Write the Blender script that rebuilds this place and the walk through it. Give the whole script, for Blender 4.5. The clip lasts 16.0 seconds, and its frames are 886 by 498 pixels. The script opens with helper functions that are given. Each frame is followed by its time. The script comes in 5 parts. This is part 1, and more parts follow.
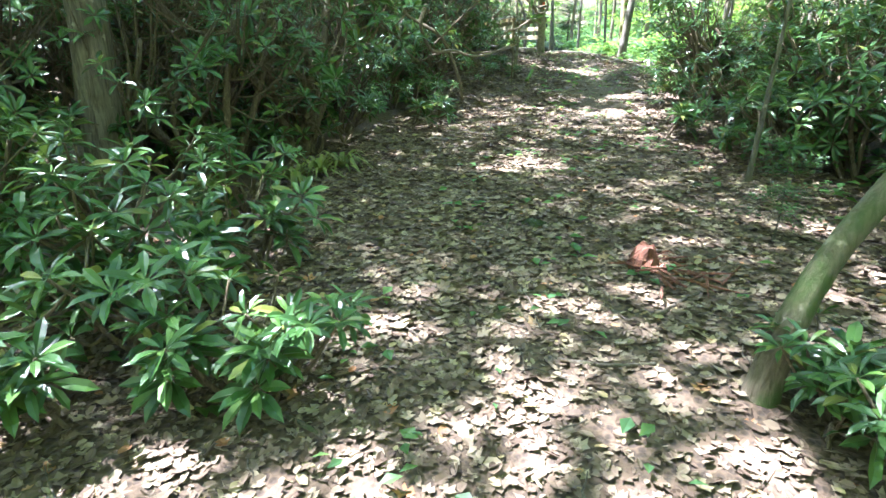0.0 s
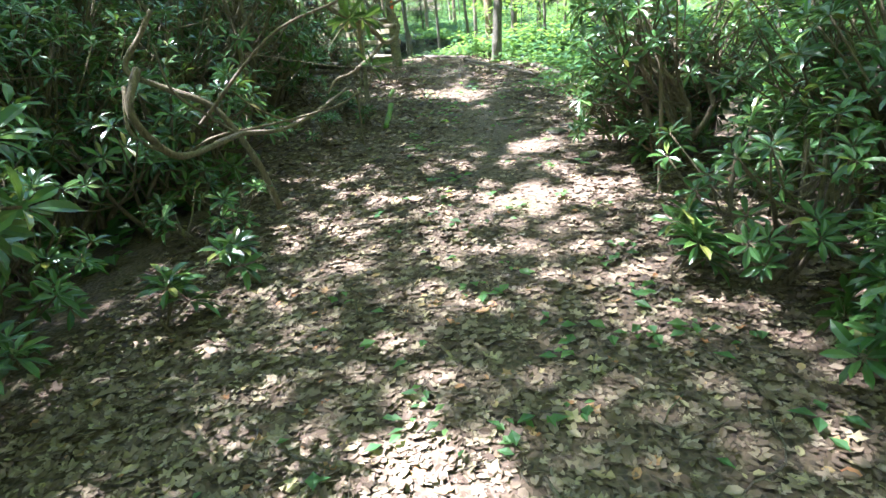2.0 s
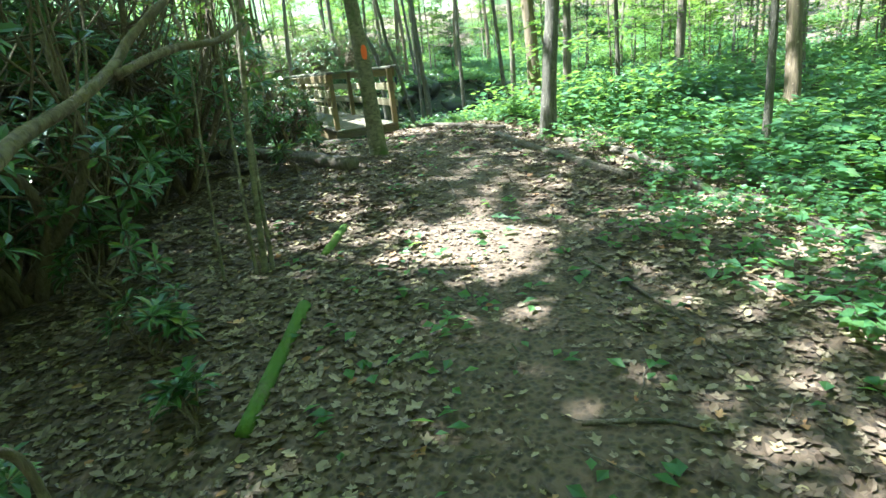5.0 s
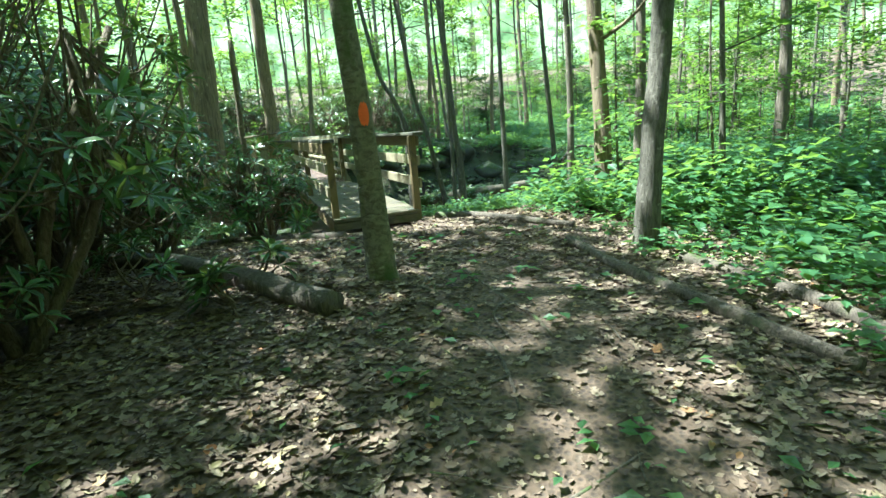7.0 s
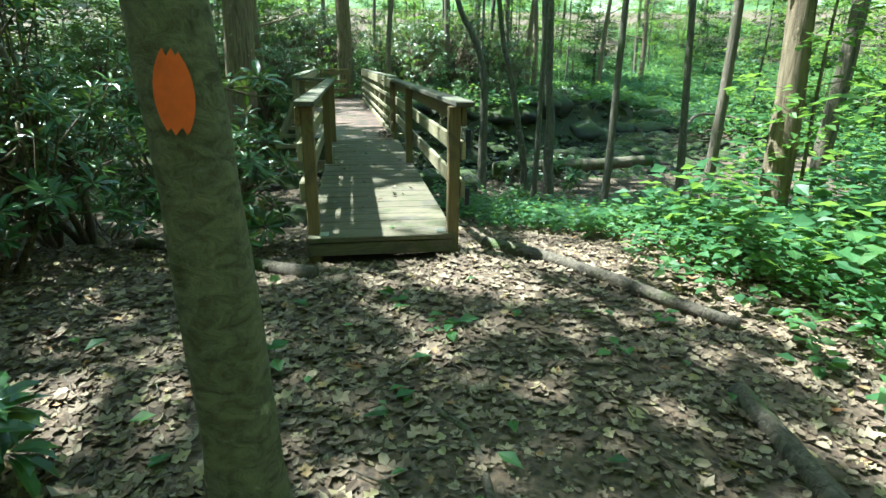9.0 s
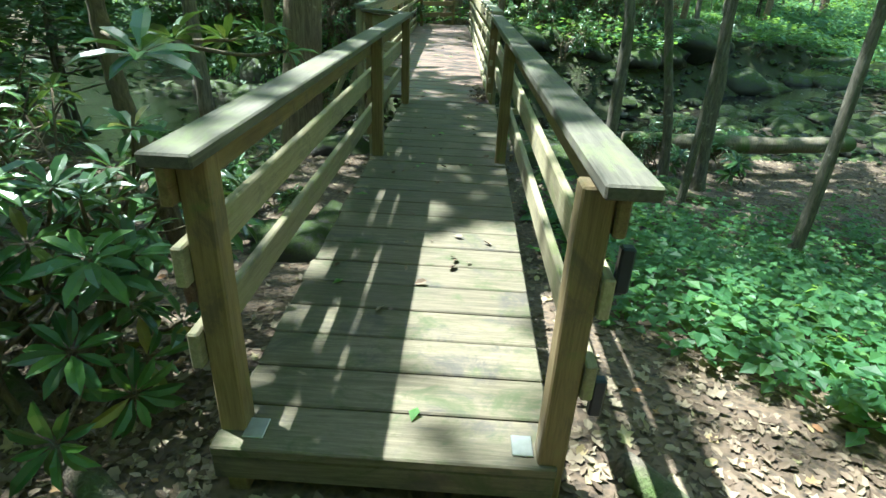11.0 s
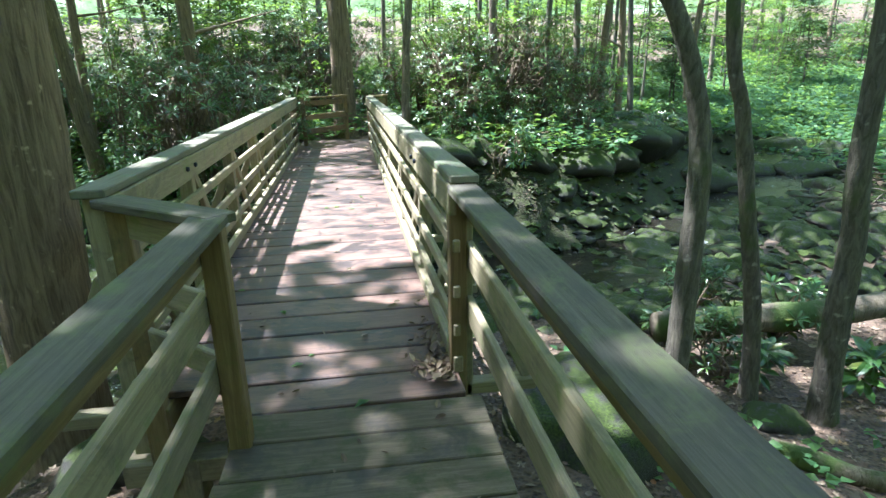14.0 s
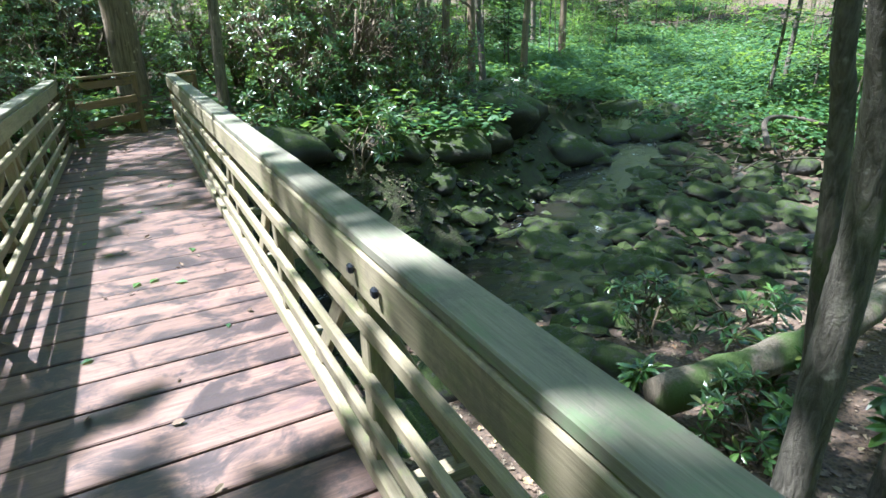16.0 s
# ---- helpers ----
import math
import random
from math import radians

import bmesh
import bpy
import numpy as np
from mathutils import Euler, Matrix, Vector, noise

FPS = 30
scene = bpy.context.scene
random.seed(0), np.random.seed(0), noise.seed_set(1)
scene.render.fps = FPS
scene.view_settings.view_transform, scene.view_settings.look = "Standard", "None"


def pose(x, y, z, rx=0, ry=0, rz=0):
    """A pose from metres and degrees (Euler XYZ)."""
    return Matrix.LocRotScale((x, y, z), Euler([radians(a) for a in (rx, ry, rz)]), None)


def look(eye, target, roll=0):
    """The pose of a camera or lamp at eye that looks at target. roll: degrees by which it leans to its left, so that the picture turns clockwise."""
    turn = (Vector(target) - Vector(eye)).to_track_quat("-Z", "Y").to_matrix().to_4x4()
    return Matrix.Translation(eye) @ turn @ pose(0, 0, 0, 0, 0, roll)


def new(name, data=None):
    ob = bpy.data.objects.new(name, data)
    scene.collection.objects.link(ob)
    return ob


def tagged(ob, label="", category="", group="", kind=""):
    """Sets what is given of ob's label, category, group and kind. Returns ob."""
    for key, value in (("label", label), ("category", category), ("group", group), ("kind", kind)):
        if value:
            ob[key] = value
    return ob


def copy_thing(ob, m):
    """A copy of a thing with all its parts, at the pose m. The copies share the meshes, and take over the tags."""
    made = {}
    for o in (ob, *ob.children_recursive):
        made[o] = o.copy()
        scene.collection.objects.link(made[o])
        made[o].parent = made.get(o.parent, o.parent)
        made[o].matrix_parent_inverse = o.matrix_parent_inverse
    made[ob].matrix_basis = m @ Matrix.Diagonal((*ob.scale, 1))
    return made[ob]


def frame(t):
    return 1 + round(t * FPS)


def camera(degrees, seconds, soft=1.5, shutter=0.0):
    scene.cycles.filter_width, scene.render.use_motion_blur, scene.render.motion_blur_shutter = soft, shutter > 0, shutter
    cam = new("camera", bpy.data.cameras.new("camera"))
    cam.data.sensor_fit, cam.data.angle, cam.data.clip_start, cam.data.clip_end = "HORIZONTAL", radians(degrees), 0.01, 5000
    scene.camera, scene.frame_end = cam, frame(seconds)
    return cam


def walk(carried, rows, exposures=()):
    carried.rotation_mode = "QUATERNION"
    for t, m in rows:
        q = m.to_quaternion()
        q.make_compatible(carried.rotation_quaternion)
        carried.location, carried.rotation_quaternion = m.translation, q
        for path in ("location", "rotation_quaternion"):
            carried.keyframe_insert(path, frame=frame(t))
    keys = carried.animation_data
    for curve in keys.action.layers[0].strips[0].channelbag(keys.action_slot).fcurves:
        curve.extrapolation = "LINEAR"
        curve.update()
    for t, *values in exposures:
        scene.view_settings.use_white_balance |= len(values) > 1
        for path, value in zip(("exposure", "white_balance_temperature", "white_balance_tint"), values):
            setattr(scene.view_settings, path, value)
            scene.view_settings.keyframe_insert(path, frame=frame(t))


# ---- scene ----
cam = camera(77.2, 16.0)
PATH = [
    (0.0, (-7.125, -19.463, 0.093), (-6.732, -17.628, -0.600), 0.5),
    (0.5, (-6.790, -18.371, 0.276), (-6.289, -16.576, -0.450), -2.0),
    (1.0, (-6.395, -17.300, 0.458), (-5.754, -15.547, -0.261), -4.2),
    (1.5, (-5.940, -16.324, 0.608), (-5.221, -14.608, -0.127), -5.0),
    (2.0, (-5.470, -15.355, 0.708), (-4.721, -13.659, -0.043), -5.4),
    (2.5, (-4.975, -14.430, 0.752), (-4.181, -12.740, 0.035), -5.1),
    (3.0, (-4.485, -13.530, 0.822), (-3.675, -11.821, 0.169), -5.3),
    (3.5, (-3.985, -12.610, 0.874), (-3.171, -10.900, 0.232), -5.5),
    (4.0, (-3.475, -11.725, 0.908), (-2.697, -10.049, 0.143), -5.5),
    (4.5, (-2.983, -10.830, 0.925), (-2.248, -9.131, 0.169), -5.5),
    (5.0, (-2.480, -9.976, 0.980), (-1.829, -8.197, 0.340), -6.5),
    (5.2, (-2.310, -9.656, 0.980), (-1.693, -7.843, 0.402), -6.4),
    (7.3, (-1.242, -6.532, 1.060), (-0.662, -4.667, 0.630), -4.0),
    (7.5, (-1.100, -6.219, 1.060), (-0.553, -4.347, 0.617), -3.5),
    (8.0, (-0.761, -5.456, 1.170), (-0.290, -3.569, 0.703), -2.3),
    (8.2, (-0.610, -5.162, 1.175), (-0.171, -3.268, 0.704), -1.8),
    (10.3, (0.150, -2.250, 1.400), (0.263, -0.478, 0.478), 3.0),
    (10.5, (0.190, -1.950, 1.385), (0.276, -0.177, 0.464), 3.0),
    (11.0, (0.200, -1.290, 1.415), (0.153, 0.500, 0.525), 2.8),
    (11.5, (0.060, -0.600, 1.440), (-0.176, 1.204, 0.609), 2.7),
    (12.0, (-0.023, 0.114, 1.570), (-0.422, 1.746, 0.818), 5.8),
    (12.5, (-0.106, 0.874, 1.525), (-0.468, 2.536, 0.822), 3.5),
    (13.0, (0.067, 1.825, 1.529), (-0.015, 3.547, 0.884), 0.6),
    (13.5, (0.067, 2.571, 1.522), (0.190, 4.321, 0.966), -1.5),
    (14.0, (0.074, 3.304, 1.496), (0.312, 5.041, 0.939), -0.9),
    (14.5, (0.052, 3.960, 1.526), (0.431, 5.655, 0.919), 0.4),
    (15.0, (0.013, 4.630, 1.519), (0.573, 6.268, 0.893), 0.6),
    (15.5, (-0.040, 5.187, 1.607), (0.646, 6.778, 0.985), -0.5),
    (16.0, (-0.049, 5.704, 1.616), (0.710, 7.236, 0.937), -1.3),
]
walk(cam, [(t, look(e, g, r)) for t, e, g, r in PATH],
     [(0.0, 4.05, 5250, 17), (1.5, 3.75, 5350, 20), (3.0, 3.4, 5350, 5), (5.2, 3.3, 5300, 0), (8.2, 2.55, 5300, -8), (10.5, 2.6, 5400, -8), (13.0, 3.0, 5350, 13), (16.0, 2.4, 5250, 12)])


# ---- light ----
SUN = Vector((-0.46, 0.22, 1.0)).normalized()
sun_data = bpy.data.lights.new("sun", "SUN")
sun_data.energy, sun_data.angle, sun_data.color = 5.0, radians(0.8), (1.0, 0.93, 0.82)
sun = new("sun", sun_data)
sun.matrix_world = look(SUN * 80, (0, 0, 0))
world = bpy.data.worlds.new("world")
scene.world = world
world.use_nodes = True
sky = world.node_tree.nodes.new("ShaderNodeTexSky")
sky.sky_type, sky.sun_disc = "NISHITA", False
sky.sun_elevation = math.asin(SUN.z)
sky.sun_rotation = math.atan2(SUN.x, SUN.y)
world.node_tree.links.new(sky.outputs[0], world.node_tree.nodes["Background"].inputs[0])
world.node_tree.nodes["Background"].inputs[1].default_value = 0.125


# ---- materials ----
def nodes_of(name):
    mat = bpy.data.materials.new(name)
    mat.use_nodes = True
    nt = mat.node_tree
    return mat, nt, nt.nodes["Principled BSDF"], nt.nodes["Material Output"]


def put(nt, kind, **values):
    n = nt.nodes.new("ShaderNode" + kind)
    for k, v in values.items():
        n.inputs[k.replace("_", " ")].default_value = v
    return n


def ramp(nt, src, stops):
    r = nt.nodes.new("ShaderNodeValToRGB")
    e = r.color_ramp.elements
    while len(e) < len(stops):
        e.new(0.5)
    for el, (p, c) in zip(e, stops):
        el.position, el.color = p, (*c, 1)
    nt.links.new(src, r.inputs[0])
    return r.outputs[0]


def mixed(nt, fac, a, b, mode="MIX"):
    m = nt.nodes.new("ShaderNodeMix")
    m.data_type, m.blend_type = "RGBA", mode
    for sock, v in ((m.inputs[0], fac), (m.inputs[6], a), (m.inputs[7], b)):
        if hasattr(v, "links"):
            nt.links.new(v, sock)
        elif isinstance(v, tuple):
            sock.default_value = (*v, 1)
        else:
            sock.default_value = v
    return m.outputs[2]


def tex(nt, kind, coords, scale, stretch=(1, 1, 1), detail=4.0, rough=0.6, dist=0.0):
    mp = nt.nodes.new("ShaderNodeMapping")
    mp.inputs["Scale"].default_value = stretch
    nt.links.new(coords, mp.inputs[0])
    n = nt.nodes.new("ShaderNodeTex" + kind)
    nt.links.new(mp.outputs[0], n.inputs["Vector"])
    n.inputs["Scale"].default_value = scale
    if kind == "Noise":
        n.inputs["Detail"].default_value, n.inputs["Roughness"].default_value = detail, rough
        n.inputs["Distortion"].default_value = dist
    return n.outputs[0]


def coords_of(nt, which="Object"):
    return nt.nodes.new("ShaderNodeTexCoord").outputs[which]


def bump(nt, height, shader, strength, depth):
    b = nt.nodes.new("ShaderNodeBump")
    b.inputs["Strength"].default_value, b.inputs["Distance"].default_value = strength, depth
    nt.links.new(height, b.inputs["Height"])
    nt.links.new(b.outputs[0], shader.inputs["Normal"])


def threshold(nt, src, lo, hi):
    m = nt.nodes.new("ShaderNodeMapRange")
    m.interpolation_type = "SMOOTHSTEP"
    m.inputs[1].default_value, m.inputs[2].default_value = lo, hi
    nt.links.new(src, m.inputs[0])
    return m.outputs[0]


def up_facing(nt, lo, hi):
    g = nt.nodes.new("ShaderNodeNewGeometry")
    sep = nt.nodes.new("ShaderNodeSeparateXYZ")
    nt.links.new(g.outputs["Normal"], sep.inputs[0])
    return threshold(nt, sep.outputs[2], lo, hi)


def product(nt, a, b):
    m = nt.nodes.new("ShaderNodeMath")
    m.operation = "MULTIPLY"
    nt.links.new(a, m.inputs[0])
    nt.links.new(b, m.inputs[1])
    return m.outputs[0]


def random_tint(nt, island):
    if island:
        return nt.nodes.new("ShaderNodeNewGeometry").outputs["Random Per Island"]
    return nt.nodes.new("ShaderNodeObjectInfo").outputs["Random"]


def leaf_material(name, stops, rough=0.45, through_light=0.35, gloss=0.5):
    """Leaves: a colour for each leaf, a waxy gloss, some light shining through."""
    mat, nt, bsdf, out = nodes_of(name)
    col = ramp(nt, random_tint(nt, True), stops)
    n = tex(nt, "Noise", coords_of(nt), 30.0)
    col = mixed(nt, 0.25, col, ramp(nt, n, [(0.3, (0.35, 0.35, 0.35)), (0.7, (1.0, 1.0, 1.0))]), "MULTIPLY")
    nt.links.new(col, bsdf.inputs["Base Color"])
    bsdf.inputs["Roughness"].default_value = rough
    bsdf.inputs["Specular IOR Level"].default_value = gloss
    if through_light:
        tr = nt.nodes.new("ShaderNodeBsdfTranslucent")
        nt.links.new(mixed(nt, 0.6, col, (0.28, 0.42, 0.05), "MIX"), tr.inputs[0])
        ms = nt.nodes.new("ShaderNodeMixShader")
        ms.inputs[0].default_value = through_light
        nt.links.new(bsdf.outputs[0], ms.inputs[1])
        nt.links.new(tr.outputs[0], ms.inputs[2])
        nt.links.new(ms.outputs[0], out.inputs[0])
    return mat


def wood_material(name, stops, algae, algae_amount, dark=0.3, rough=0.75, wet_at=0.52):
    """Sawn lumber, the grain along the board's own x axis, stained by algae and damp."""
    mat, nt, bsdf, _ = nodes_of(name)
    co = coords_of(nt)
    info = nt.nodes.new("ShaderNodeObjectInfo")
    add = nt.nodes.new("ShaderNodeVectorMath")
    add.operation = "MULTIPLY_ADD"
    nt.links.new(info.outputs["Random"], add.inputs[0])
    add.inputs[1].default_value = (37.0, 19.0, 53.0)
    nt.links.new(co, add.inputs[2])
    co = add.outputs[0]
    grain = tex(nt, "Noise", co, 6.0, (0.5, 9, 9), 6, 0.65, 0.6)
    fine = tex(nt, "Noise", co, 40.0, (0.25, 6, 6), 4, 0.7)
    blotch = tex(nt, "Noise", co, 7.0, (0.7, 1, 1), 8, 0.75, 0.5)
    damp = tex(nt, "Noise", co, 3.4, (0.8, 1, 1), 8, 0.72, 0.5)
    col = ramp(nt, grain, stops)
    col = mixed(nt, 0.35, col, ramp(nt, fine, [(0.35, (0.35, 0.33, 0.3)), (0.65, (1.0, 1.0, 1.0))]), "MULTIPLY")
    shade = ramp(nt, info.outputs["Random"], [(0, (0.72, 0.72, 0.72)), (1, (1.0, 1.0, 1.0))])
    col = mixed(nt, 1.0, col, shade, "MULTIPLY")
    col = mixed(nt, threshold(nt, blotch, 0.62 - algae_amount, 0.78 - algae_amount * 0.6), col, algae)
    col = mixed(nt, threshold(nt, damp, wet_at, wet_at + 0.13), col, mixed(nt, dark, col, (0.03, 0.024, 0.026)))
    nt.links.new(col, bsdf.inputs["Base Color"])
    bsdf.inputs["Roughness"].default_value = rough
    nt.links.new(ramp(nt, damp, [(0.45, (rough,) * 3), (0.7, (rough - 0.2,) * 3)]), bsdf.inputs["Roughness"])
    both = mixed(nt, 0.5, grain, fine)
    bump(nt, both, bsdf, 0.5, 0.004)
    return mat


def bark_material(name, dark, light, moss=(0.05, 0.075, 0.015), moss_at=0.56, ridge=(10, 10, 1.2)):
    mat, nt, bsdf, _ = nodes_of(name)
    co = coords_of(nt)
    v = tex(nt, "Noise", co, 3.0, ridge, 6, 0.65, 0.8)
    patch = tex(nt, "Noise", co, 2.2, (1, 1, 0.5), 5, 0.6)
    fine = tex(nt, "Noise", co, 45.0)
    lich = tex(nt, "Noise", co, 11.0, (1, 1, 1), 3, 0.5)
    col = ramp(nt, v, [(0.3, dark), (0.62, light)])
    col = mixed(nt, threshold(nt, lich, 0.64, 0.76), col, tuple(min(1, c * 1.7 + 0.05) for c in light))
    col = mixed(nt, threshold(nt, patch, moss_at, moss_at + 0.14), col, moss)
    nt.links.new(col, bsdf.inputs["Base Color"])
    bsdf.inputs["Roughness"].default_value = 0.9
    bump(nt, mixed(nt, 0.3, v, fine), bsdf, 0.9, 0.03)
    return mat


def mossy_stone(name, stone_a, stone_b, wet):
    mat, nt, bsdf, _ = nodes_of(name)
    co = coords_of(nt)
    n1 = tex(nt, "Noise", co, 4.0, (1, 1, 1), 6, 0.65)
    n2 = tex(nt, "Noise", co, 40.0, (1, 1, 1), 4, 0.7)
    info = nt.nodes.new("ShaderNodeObjectInfo").outputs["Random"]
    col = ramp(nt, n1, [(0.3, stone_a), (0.7, stone_b)])
    col = mixed(nt, 0.5, col, ramp(nt, info, [(0, (0.5, 0.48, 0.45)), (1, (1.0, 1.0, 1.0))]), "MULTIPLY")
    moss_col = ramp(nt, n2, [(0.35, (0.008, 0.016, 0.003)), (0.68, (0.06, 0.092, 0.01))])
    m = product(nt, up_facing(nt, 0.1, 0.75), threshold(nt, n1, 0.38, 0.5))
    col = mixed(nt, m, col, moss_col)
    nt.links.new(col, bsdf.inputs["Base Color"])
    nt.links.new(ramp(nt, m, [(0, (wet,) * 3), (1, (0.95,) * 3)]), bsdf.inputs["Roughness"])
    bump(nt, mixed(nt, 0.5, n1, n2), bsdf, 1.0, 0.035)
    return mat


def ground_material():
    """Forest soil: dark loam under brown leaf crumbs, worn bare on the tread."""
    mat, nt, bsdf, _ = nodes_of("forest_soil")
    co = coords_of(nt)
    big = tex(nt, "Noise", co, 0.7, (1, 1, 1), 5, 0.6)
    mid = tex(nt, "Noise", co, 9.0, (1, 1, 1), 5, 0.65)
    vor = tex(nt, "Voronoi", co, 28.0)
    fine = tex(nt, "Noise", co, 70.0, (1, 1, 1), 3, 0.7)
    col = ramp(nt, mid, [(0.25, (0.024, 0.017, 0.012)), (0.5, (0.065, 0.046, 0.033)), (0.75, (0.125, 0.094, 0.067))])
    col = mixed(nt, 0.7, col, ramp(nt, fine, [(0.3, (0.4, 0.36, 0.33)), (0.7, (1.0, 1.0, 1.0))]), "MULTIPLY")
    col = mixed(nt, threshold(nt, vor, 0.25, 0.7), col, (0.1, 0.068, 0.045))
    col = mixed(nt, threshold(nt, big, 0.6, 0.75), col, (0.06, 0.065, 0.02))
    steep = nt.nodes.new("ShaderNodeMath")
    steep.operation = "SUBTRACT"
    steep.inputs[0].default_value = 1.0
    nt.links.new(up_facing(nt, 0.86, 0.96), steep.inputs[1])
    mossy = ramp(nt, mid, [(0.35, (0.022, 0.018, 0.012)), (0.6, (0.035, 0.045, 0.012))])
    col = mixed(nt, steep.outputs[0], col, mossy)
    nt.links.new(col, bsdf.inputs["Base Color"])
    bsdf.inputs["Roughness"].default_value = 0.95
    bump(nt, mixed(nt, 0.5, mid, vor), bsdf, 0.8, 0.03)
    return mat


def water_material():
    mat, nt, bsdf, _ = nodes_of("stream_water")
    co = coords_of(nt)
    n = tex(nt, "Noise", co, 5.0, (1, 1.5, 1), 4, 0.6, 0.6)
    foam = tex(nt, "Noise", co, 1.7, (1, 1, 1), 6, 0.7, 1.2)
    foam2 = tex(nt, "Noise", co, 17.0, (1, 2, 1), 3, 0.6)
    f = product(nt, threshold(nt, foam, 0.6, 0.7), threshold(nt, foam2, 0.48, 0.62))
    nt.links.new(mixed(nt, f, (0.01, 0.009, 0.007), (0.7, 0.75, 0.78)), bsdf.inputs["Base Color"])
    nt.links.new(ramp(nt, f, [(0, (0.05,) * 3), (1, (0.6,) * 3)]), bsdf.inputs["Roughness"])
    bsdf.inputs["IOR"].default_value = 1.33
    bump(nt, n, bsdf, 0.4, 0.06)
    return mat


def plain(name, colour, rough=0.6, metal=0.0):
    mat, nt, bsdf, _ = nodes_of(name)
    n = tex(nt, "Noise", coords_of(nt), 25.0)
    nt.links.new(mixed(nt, 0.35, colour, ramp(nt, n, [(0.3, (0.4, 0.4, 0.4)), (0.7, (1.0, 1.0, 1.0))]), "MULTIPLY"), bsdf.inputs["Base Color"])
    bsdf.inputs["Roughness"].default_value, bsdf.inputs["Metallic"].default_value = rough, metal
    return mat


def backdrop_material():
    """Woods far off, their sunlight painted as glow: pale yellow-green with darker trunks and gaps."""
    mat, nt, bsdf, out = nodes_of("glowing_woods")
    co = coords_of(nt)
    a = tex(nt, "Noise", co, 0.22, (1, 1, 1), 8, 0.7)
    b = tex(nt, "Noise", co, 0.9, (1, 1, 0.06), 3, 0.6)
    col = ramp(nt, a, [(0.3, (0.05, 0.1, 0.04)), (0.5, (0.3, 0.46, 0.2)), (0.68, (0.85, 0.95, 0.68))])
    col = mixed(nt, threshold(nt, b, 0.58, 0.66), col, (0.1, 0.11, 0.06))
    # emission stands in for sunlight on the far woods
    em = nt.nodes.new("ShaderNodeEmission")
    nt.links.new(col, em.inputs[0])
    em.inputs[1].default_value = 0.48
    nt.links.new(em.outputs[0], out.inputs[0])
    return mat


RHODO = leaf_material("rhododendron_leaf", [(0, (0.018, 0.05, 0.012)), (0.6, (0.042, 0.105, 0.024)), (0.93, (0.085, 0.16, 0.033)), (1, (0.2, 0.17, 0.03))], 0.33, 0.12, 0.6)
HERB = leaf_material("herb_leaf", [(0, (0.035, 0.1, 0.04)), (0.6, (0.06, 0.155, 0.055)), (1, (0.1, 0.2, 0.06))], 0.5, 0.5)
CANOPY = leaf_material("canopy_leaf", [(0, (0.05, 0.11, 0.02)), (0.6, (0.08, 0.17, 0.03)), (1, (0.14, 0.24, 0.04))], 0.5, 0.5)
NEEDLE = leaf_material("hemlock_needle", [(0, (0.015, 0.045, 0.015)), (1, (0.04, 0.09, 0.025))], 0.6, 0.2)
LITTER = leaf_material("dead_leaf", [(0, (0.07, 0.046, 0.032)), (0.35, (0.135, 0.094, 0.066)), (0.65, (0.19, 0.142, 0.1)), (0.9, (0.27, 0.215, 0.15)), (0.97, (0.3, 0.25, 0.13)), (1, (0.26, 0.12, 0.055))], 0.75, 0.0, 0.3)
STRAP = leaf_material("fallen_strap_leaf", [(0, (0.1, 0.14, 0.03)), (1, (0.26, 0.26, 0.08))], 0.5, 0.2)
DECKWOOD = wood_material("ramp_plank", [(0.25, (0.06, 0.05, 0.031)), (0.7, (0.185, 0.15, 0.1))], (0.05, 0.056, 0.022), 0.16, 0.7, 0.85)
SPANWOOD = wood_material("span_plank", [(0.25, (0.09, 0.054, 0.042)), (0.7, (0.25, 0.156, 0.12))], (0.1, 0.062, 0.06), 0.1, 0.88, 0.55, 0.45)
CAPWOOD = wood_material("cap_wood", [(0.25, (0.05, 0.045, 0.036)), (0.7, (0.145, 0.13, 0.1))], (0.1, 0.11, 0.05), 0.15, 0.55, 0.85)
RAILWOOD = wood_material("rail_wood", [(0.25, (0.2, 0.165, 0.1)), (0.7, (0.36, 0.31, 0.2))], (0.18, 0.19, 0.075), 0.13, 0.45, 0.8)
POSTWOOD = wood_material("post_wood", [(0.25, (0.13, 0.085, 0.036)), (0.7, (0.28, 0.2, 0.09))], (0.12, 0.125, 0.04), 0.1, 0.55, 0.8)
BARK = bark_material("brown_bark", (0.055, 0.042, 0.03), (0.2, 0.165, 0.125))
GREYBARK = bark_material("grey_bark", (0.035, 0.03, 0.022), (0.14, 0.125, 0.098), moss_at=0.53, ridge=(9, 9, 2.2))
HEMBARK = bark_material("hemlock_bark", (0.06, 0.042, 0.026), (0.22, 0.165, 0.105), moss_at=0.64, ridge=(9, 9, 0.8))
BIRCHBARK = bark_material("birch_bark", (0.06, 0.05, 0.03), (0.2, 0.175, 0.115), moss=(0.055, 0.08, 0.018), moss_at=0.5, ridge=(5, 5, 8))
BRANCHBARK = bark_material("branch_bark", (0.05, 0.036, 0.022), (0.16, 0.122, 0.078), moss_at=0.6, ridge=(14, 14, 4))
MOSSYBARK = bark_material("mossy_bark", (0.06, 0.05, 0.03), (0.17, 0.14, 0.1), moss=(0.045, 0.075, 0.012), moss_at=0.46)
MOSSLOG = bark_material("moss_coat", (0.05, 0.045, 0.025), (0.13, 0.12, 0.07), moss=(0.075, 0.13, 0.014), moss_at=0.36)
